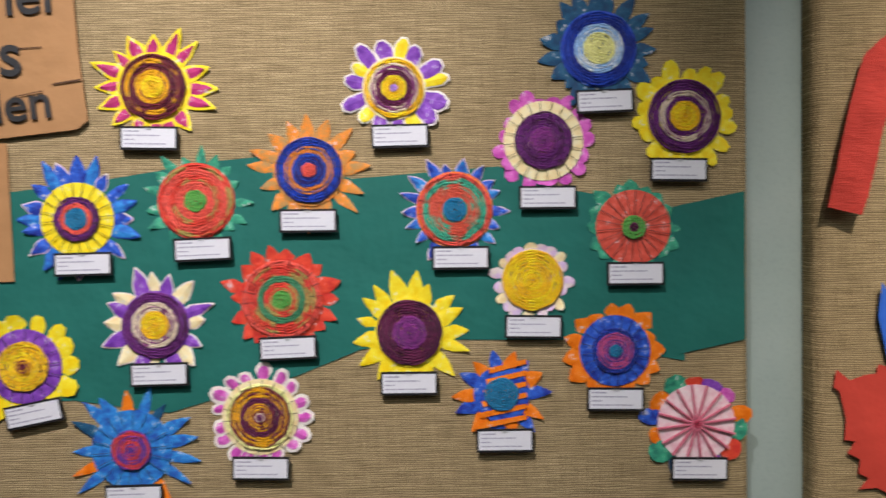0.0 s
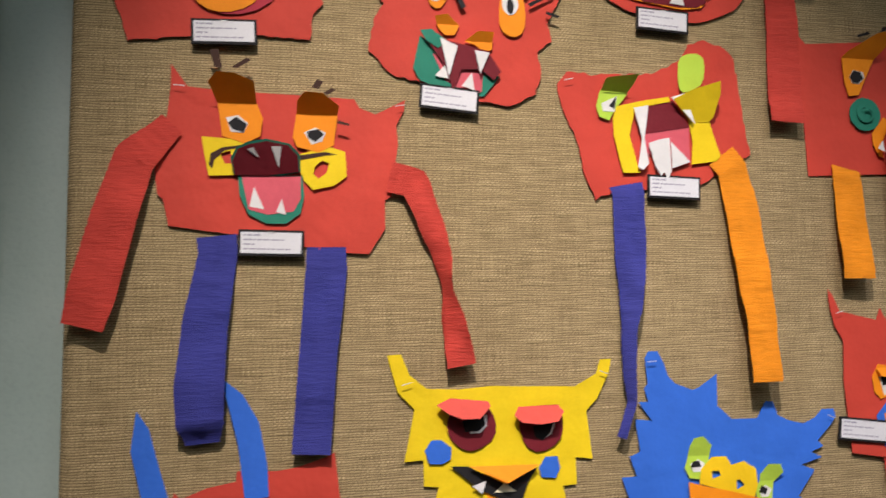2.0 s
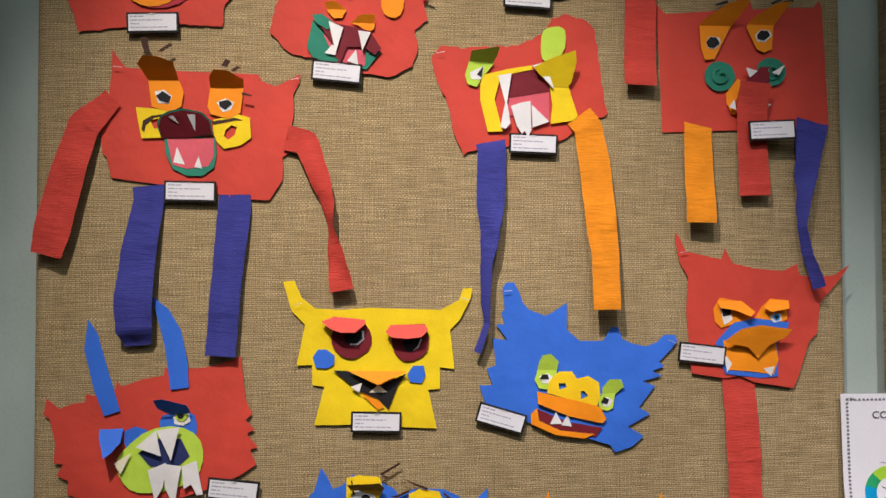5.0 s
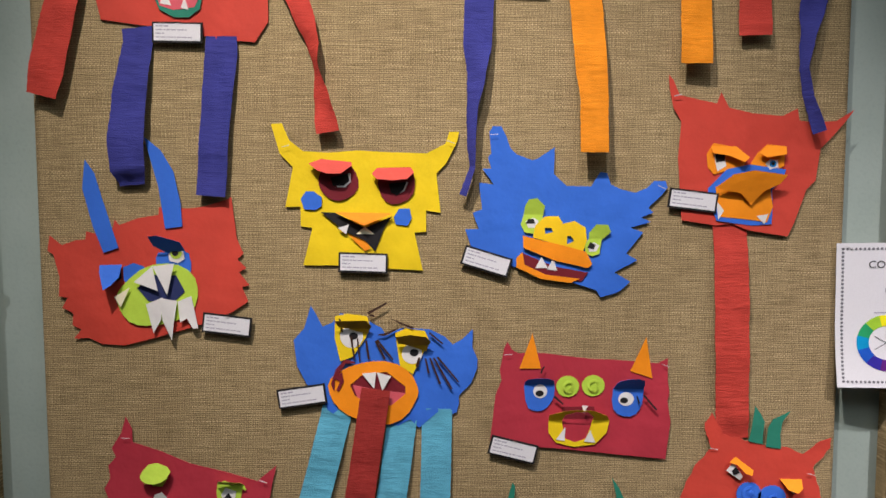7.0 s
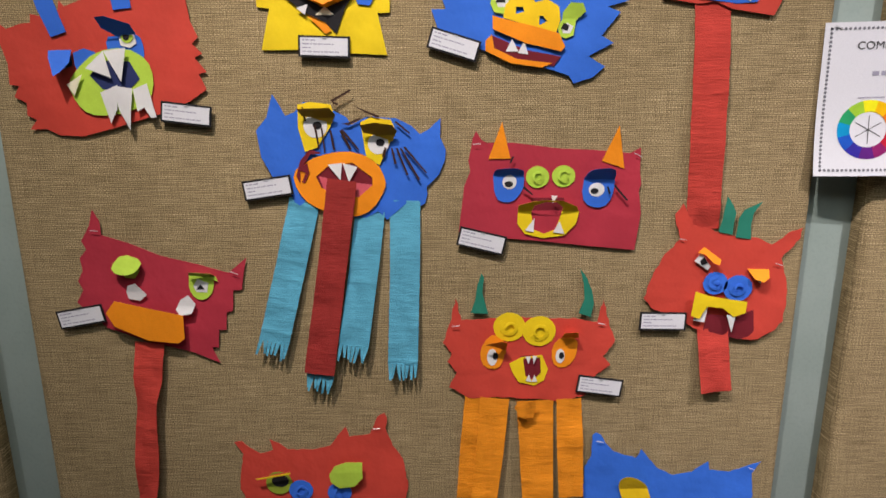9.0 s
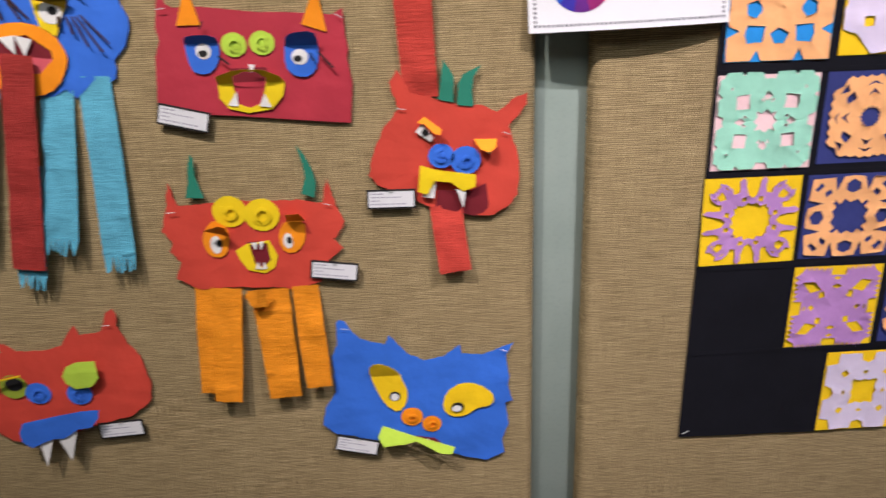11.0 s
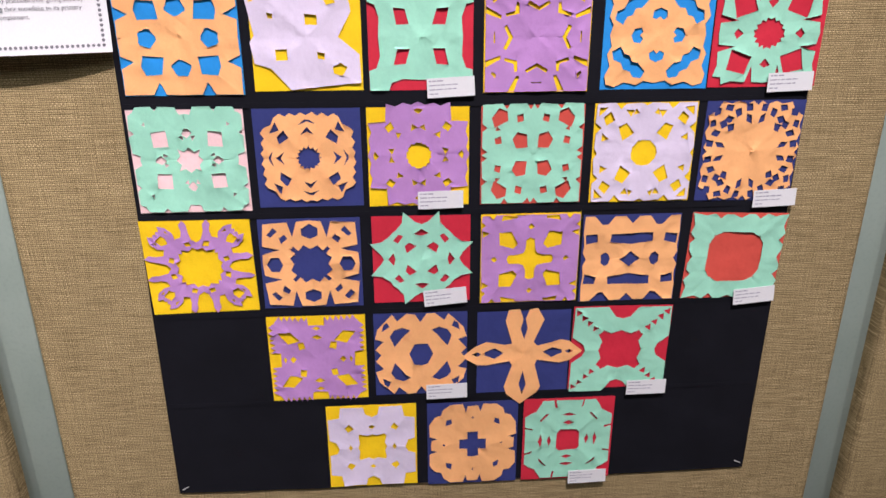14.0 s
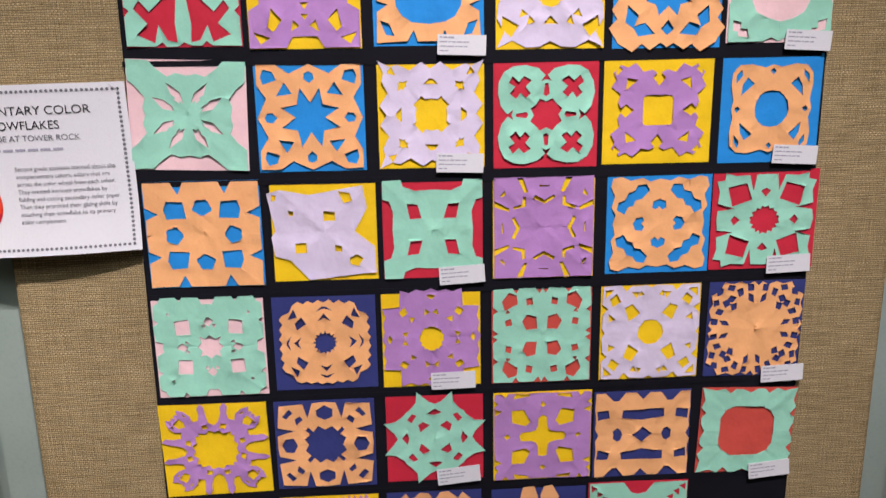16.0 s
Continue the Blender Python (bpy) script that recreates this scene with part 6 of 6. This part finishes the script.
snowflake(1548, 1011, 71, 70, "gold", "lilac", [(92, 0), (98, 10), (96, 40), (86, 50), (98, 60), (97, 97)], [([(22, 40), (44, 24), (54, 52), (38, 60)], False), ([(60, 66), (76, 54), (84, 70), (70, 82)], False), ([(70, 30), (84, 24), (84, 40)], True), ([(14, 78), (26, 74), (22, 88)], False), ([(74, 90), (92, 72), (92, 90)], False)],
          [(26, 0), (24, 12), (18, 18)])
snowflake(1699, 1010, 69, 71, "indigo", "peach", [(90, 0), (98, 8), (92, 20), (98, 38), (92, 52), (97, 70), (80, 80)],
          [([(7, 54), (18, 60), (19, 75), (9, 70)], True), ([(8, 80), (20, 78), (23, 93), (10, 93)], True), ([(54, 50), (66, 43), (71, 56), (59, 62)], True), ([(72, 71), (84, 69), (89, 88), (71, 84)], False),
           ([(40, 42), (51, 38), (55, 52), (42, 55)], False), ([(78, 50), (90, 46), (92, 61), (81, 63)], True), ([(28, 72), (38, 66), (44, 80), (32, 86)], True)], turn=1)

snowflake(934, 861, 74, 70, "gold", "purple", [(52, 0), (58, 9), (74, 14), (88, 15), (97, 21), (88, 27), (74, 25), (62, 27), (59, 38), (72, 41), (82, 52), (86, 66), (76, 64), (74, 70), (66, 68)], [([(52, 50), (64, 46), (74, 58), (62, 68), (54, 60)], False), ([(45, 10), (55, 13), (52, 23), (43, 20)], True), ([(70, 46), (78, 54), (72, 54)], True)],
          [(38, 0), (42, 10), (34, 16), (36, 30), (29, 29)], turn=-1, grow=1.03)
snowflake(1087, 861, 70, 67, "indigo", "peach", [(96, 0), (94, 24), (60, 34), (94, 42), (90, 90)], [([(56, 0), (64, -16), (80, -16), (88, 0), (80, 16), (64, 16)], True), ([(44, 58), (56, 46), (60, 58), (50, 66)], False), ([(62, 74), (76, 60), (84, 66), (70, 82)], False)],
          [(34, 0), (42, 14), (30, 24), (40, 34), (36, 36)])
snowflake(1242, 864, 69, 67, "scarlet", "mint", [(76, 0), (82, 12), (103, 35), (80, 38), (64, 50), (58, 58)], [([(10, 28), (29, 13), (34, 28), (24, 36)], False), ([(36, 50), (47, 34), (56, 42), (45, 54)], False), ([(56, -15), (67, 0), (56, 15), (52, 0)], True)], grow=1.02)
snowflake(1397, 859, 71, 68, "gold", "purple", [(98, 0), (98, 70), (90, 76), (98, 84), (97, 97)], [([(72, -6), (80, 0), (72, 8), (66, 0)], True), ([(26, 34), (34, 24), (62, 32), (64, 60), (38, 62)], False), ([(82, 60), (97, 50), (97, 66)], False), ([(28, 92), (60, 86), (56, 97), (30, 97)], False)],
          [(48, 0), (44, 9), (24, 10), (14, 14)])
snowflake(1543, 855, 71, 67, "indigo", "peach", [(90, 0), (98, 14), (96, 30), (96, 44), (98, 60), (97, 97), (78, 97), (60, 78), (50, 78), (36, 97), (14, 97), (0, 82)],
          [([(-22, 0), (0, -18), (22, 0), (0, 18)], False), ([(40, 0), (48, -14), (58, -8), (60, 8), (52, 16), (44, 12)], False), ([(-44, 40), (0, 34), (44, 40), (44, 60), (-42, 58)], False), ([(68, 40), (92, 34), (94, 56), (70, 58)], False)], eight=False)
snowflake(1699, 853, 71, 67, "coral", "mint", [(88, 0), (96, 16), (96, 30), (86, 40), (98, 54), (92, 70), (97, 97)], (), [(56, 0), (56, 30), (44, 50), (46, 48)], turn=2, grow=1.02)

snowflake(1087, 709, 71, 73, "gold", "purple", [(76, 0), (76, 16)] + zigzag(96, 18, 98, 74, 10, -11) + [(84, 84)], [([(34, 42), (60, 36), (80, 62), (54, 64)], False), ([(24, 26), (38, 22), (40, 38), (28, 40)], False), ([(44, 0), (52, -8), (58, 0), (52, 8)], False), ([(64, 0), (68, -8), (72, 0), (68, 8)], False), ([(0, 44), (12, 50), (0, 56), (-12, 50)], False), ([(0, 64), (10, 70), (0, 74), (-10, 70)], False)])
snowflake(1239, 711, 69, 69, "indigo", "peach", [(86, 0), (98, 14), (80, 34), (98, 40), (92, 62), (60, 96), (50, 80), (30, 98), (12, 96), (0, 78)], [([(22, 58), (34, 48), (57, 19), (66, 44), (57, 58), (40, 65)], False), ([(66, 66), (84, 56), (80, 72), (72, 78)], False)],
          [(26, 0), (14, 24), (0, 26)], eight=False)
snowflake(1393, 707, 70, 69, "indigo", "peach", [(128, 0), (100, 24), (78, 30), (30, 16), (22, 26), (42, 80), (28, 106), (10, 104), (3, 82), (8, 60), (0, 34), (-8, 58), (-3, 82), (-10, 104), (-34, 104), (-40, 78), (-24, 24), (-40, 20), (-80, 30), (-104, 18), (-132, -6),
          (-100, -26), (-76, -28), (-30, -18), (-24, -30), (-40, -85), (-34, -104), (-4, -130), (32, -100), (40, -86), (26, -30), (30, -18), (80, -28), (102, -22)],
          [([(42, 0), (62, -13), (84, -4), (84, 4), (62, 13)], None), ([(90, 0), (100, -5), (110, 0), (100, 5)], None), ([(-42, 0), (-62, 13), (-84, 4), (-84, -4), (-62, -13)], None), ([(-90, 0), (-100, 5), (-112, -1), (-100, -6)], None), ([(0, -44), (8, -80), (0, -106), (-8, -80)], None)], eight=None)
snowflake(1541, 706, 75, 73, "scarlet", "mint", [(72, 0), (76, 14), (90, 24), (98, 30), (98, 98)], [([(46 + i * 12, 52 + i * 12), (58 + i * 12, 43 + i * 12), (59 + i * 12, 58 + i * 12)], False) for i in range(4)],
          [(44, 0), (38, 20), (46, 36), (40, 40)], turn=1)
snowflake(1161, 550, 69, 75, "gold", "lilac", [(74, 0), (80, 14), (96, 18), (97, 68), (72, 72)], [([(44, 0), (50, -8), (54, 0), (50, 8)], True), ([(40, 46), (54, 38), (60, 48), (50, 58)], False)], [(32, 0), (28, 10), (32, 28), (30, 30)])
snowflake(1318, 547, 71, 76, "indigo", "peach", [(92, 0), (92, 12), (78, 16), (96, 22), (96, 50), (84, 66), (70, 70)], [([(46, 50), (60, 44), (58, 58), (48, 62)], False), ([(60, 0), (64, -3), (67, 0), (64, 3)], True)], [(30, 0), (30, 12), (12, 12)])
snowflake(1470, 547, 72, 76, "scarlet", "mint", [(96, 0), (96, 58), (82, 66), (72, 72)], [([(42, -13), (47, 0), (42, 13), (38, 0)], True), ([(60, -17), (66, 0), (60, 17), (57, 0)], True), ([(44, 64), (62, 46), (64, 50), (50, 64)], False), ([(78, 26), (97, 30), (97, 34), (80, 31)], True)], [(26, 0), (26, 18), (22, 22)])

tag = label_card("name_card", 0.062, 0.025, 0.0, [(0.003, 0.022), (0.003, 0.040), (0.003, 0.038), (0.003, 0.014)])
tagged(tag, "small white printed card stapled over a snowflake", "name card", "name cards on the snowflakes")
for x, z, turn in ((1739, 1404, 3), (1282, 1255, 2), (1734, 1256, 3), (1283, 1104, -3), (1738, 1105, -2), (1269, 952, -1), (1743, 943, -2), (1275, 806, -5), (1736, 792, -5), (1277, 648, -1), (1587, 641, 0), (1505, 477, -1)):
    copy_thing(tag, pose(x / 1000, -0.0075, z / 1000, 0, turn, 0))
tag.matrix_world = pose(1.286, -0.0075, 1.404, 0, 2, 0)

far = thing("dark_backing_sheet", 2.45, 0.95, "dark backing sheet on the next burlap board", "backing paper")
cut(far, "sheet", "board", [(-448, 600), (430, 600), (430, -400), (-448, -388)], 2.5, wave=1.0, cell=0.08)
for x, turn in ((-446, -30), (446, 25)):
    b2 = box(bmesh.new(), -0.006, 0.006, -0.0052, -0.0042, -0.0006, 0.0006)
    bmesh.ops.transform(b2, matrix=pose(x / 1000, 0, -0.483, 0, turn, 0), verts=b2.verts)
    part("staple", b2, "steel", backing, "steel staple")

# the printed sign about colours, bowing off the wall across the post
sign = thing("printed_sign", 0.7275, 1.257, "white printed sheet with a decorated border and colour wheel", "sign", turn=-1.1)
SW, SH = 0.1370, 0.1065


def bow(x, z):
    """How far the sheet stands off the boards at a place on it."""
    return 0.006 + 0.014 * (1 - (x / SW) ** 2) + 0.010 * max(0.0, -z / SH) ** 2


bm = bmesh.new()
bmesh.ops.create_grid(bm, x_segments=16, y_segments=12, size=0.5, matrix=pose(0, 0, 0, 90, 0, 0) @ Matrix.Diagonal((2 * SW, 2 * SH, 1, 1)))
for v in bm.verts:
    v.co.y = -bow(v.co.x, v.co.z)
solid(bm, 0.4)
smooth(part("sheet", bm, "card", sign), 40)


def on_sign(ob, lift=0.0006):
    """Lays a flat piece of print on the bowed sheet."""
    for v in ob.data.vertices:
        v.co.y += -bow(v.co.x, v.co.z) - lift
    return ob


def flat_part(name, polys, mat):
    b2 = bmesh.new()
    for p in polys:
        b2.faces.new([b2.verts.new((x, 0, z)) for x, z in p])
    return on_sign(part(name, b2, mat, sign))


def dot(x, z, r, n=6):
    return [(x + r * math.cos(math.tau * i / n), z + r * math.sin(math.tau * i / n)) for i in range(n)]


BX, BZ = SW - 0.0085, SH - 0.0085
for n, (x0, z0, x1, z1) in (((44), (-BX, BZ, BX, BZ)), (44, (-BX, -BZ, BX, -BZ)), (34, (-BX, -BZ, -BX, BZ)), (34, (BX, -BZ, BX, BZ))):
    flat_part("border_line", [dot(x0 + (x1 - x0) * i / n, z0 + (z1 - z0) * i / n, 0.0021) for i in range(n + 1)], "ink")
WX, WZ, WR = -0.067, -0.041, 0.0415
WHEEL = [(0.86, 0.80, 0.01), (0.88, 0.50, 0.0), (0.80, 0.20, 0.01), (0.72, 0.05, 0.02), (0.50, 0.01, 0.03), (0.25, 0.01, 0.12), (0.10, 0.01, 0.18), (0.03, 0.02, 0.30), (0.01, 0.09, 0.50), (0.0, 0.28, 0.55), (0.02, 0.33, 0.12), (0.35, 0.60, 0.04)]
for i, c in enumerate(WHEEL):
    M["wheel"] = plain("wheel_ink", c, 0.5, 50)
    a0, a1 = radians(90 - 15 - 30 * i), radians(90 + 15 - 30 * i)
    ring = [(WX + r * math.cos(a), WZ + r * math.sin(a)) for r, s in ((WR, 1), (WR * 0.6, -1)) for a in [a0 + (a1 - a0) * (k if s > 0 else 4 - k) / 4 for k in range(5)]]
    flat_part("wheel_sector", [ring], M["wheel"])
for i in range(3):
    a = radians(90 + 60 * i)
    dx, dz, nx, nz = math.cos(a) * WR * 0.48, math.sin(a) * WR * 0.48, -math.sin(a) * 0.0005, math.cos(a) * 0.0005
    flat_part("wheel_line", [[(WX - dx - nx, WZ - dz - nz), (WX + dx - nx, WZ + dz - nz), (WX + dx + nx, WZ + dz + nz), (WX - dx + nx, WZ - dz + nz)]], "black_ink")
flat_part("small_print", [[(WX - 0.018, WZ + 0.044), (WX + 0.018, WZ + 0.044), (WX + 0.018, WZ + 0.0455), (WX - 0.018, WZ + 0.0455)]], "print_ink")


def sign_text(text, x, z, size, mat, wide=1.0):
    cu = bpy.data.curves.new("line", "FONT")
    cu.body, cu.size = text, size
    tmp = bpy.data.objects.new("line", cu)
    scene.collection.objects.link(tmp)
    me = bpy.data.meshes.new_from_object(tmp.evaluated_get(bpy.context.evaluated_depsgraph_get()))
    bpy.data.objects.remove(tmp)
    me.transform(pose(x, 0, z, 90, 0, 0) @ Matrix.Diagonal((wide, 1, 1, 1)))
    me.materials.clear()
    me.materials.append(M[mat])
    ob = new("text_line", me)
    ob.parent = sign
    return on_sign(ob, 0.0008)


sign_text("COMPLEMENTARY COLOR", -0.094, 0.070, 0.0150, "black_ink", 1.04)
sign_text("SNOWFLAKES", -0.036, 0.052, 0.0150, "black_ink", 0.97)
sign_text("GRADE AT TOWER ROCK", -0.042, 0.038, 0.0100, "ink", 1.03)
flat_part("small_print", [[(-0.045 + 0.015 * i, 0.0255), (-0.033 + 0.015 * i, 0.0255), (-0.033 + 0.015 * i, 0.0285), (-0.045 + 0.015 * i, 0.0285)] for i in range(7)], "print_ink")
flat_part("small_print", [[(-0.070 + 0.012 * i, 0.034), (-0.061 + 0.012 * i, 0.034), (-0.061 + 0.012 * i, 0.040), (-0.070 + 0.012 * i, 0.040)] for i in range(2)], "print_ink")
for i, words in enumerate(("Second grade students learned about the", "complementary colors, colors that are", "across the color wheel from each other.", "They created intricate snowflakes by",
                           "folding and cutting secondary color paper.", "Then they practiced their gluing skills by", "attaching their snowflake to its primary", "color complement.")):
    sign_text(words, -0.0045, 0.001 - 0.0095 * i, 0.0078, "ink", 0.92)
for x, a in ((-0.12, 30), (0.124, 40)):
    b2 = box(bmesh.new(), -0.0065, 0.0065, -0.0006, 0.0, -0.0006, 0.0006)
    bmesh.ops.transform(b2, matrix=pose(x, -bow(x, 0.1) - 0.0012, 0.1, 0, a, 0), verts=b2.verts)
    part("staple", b2, "steel", sign, "steel staple")
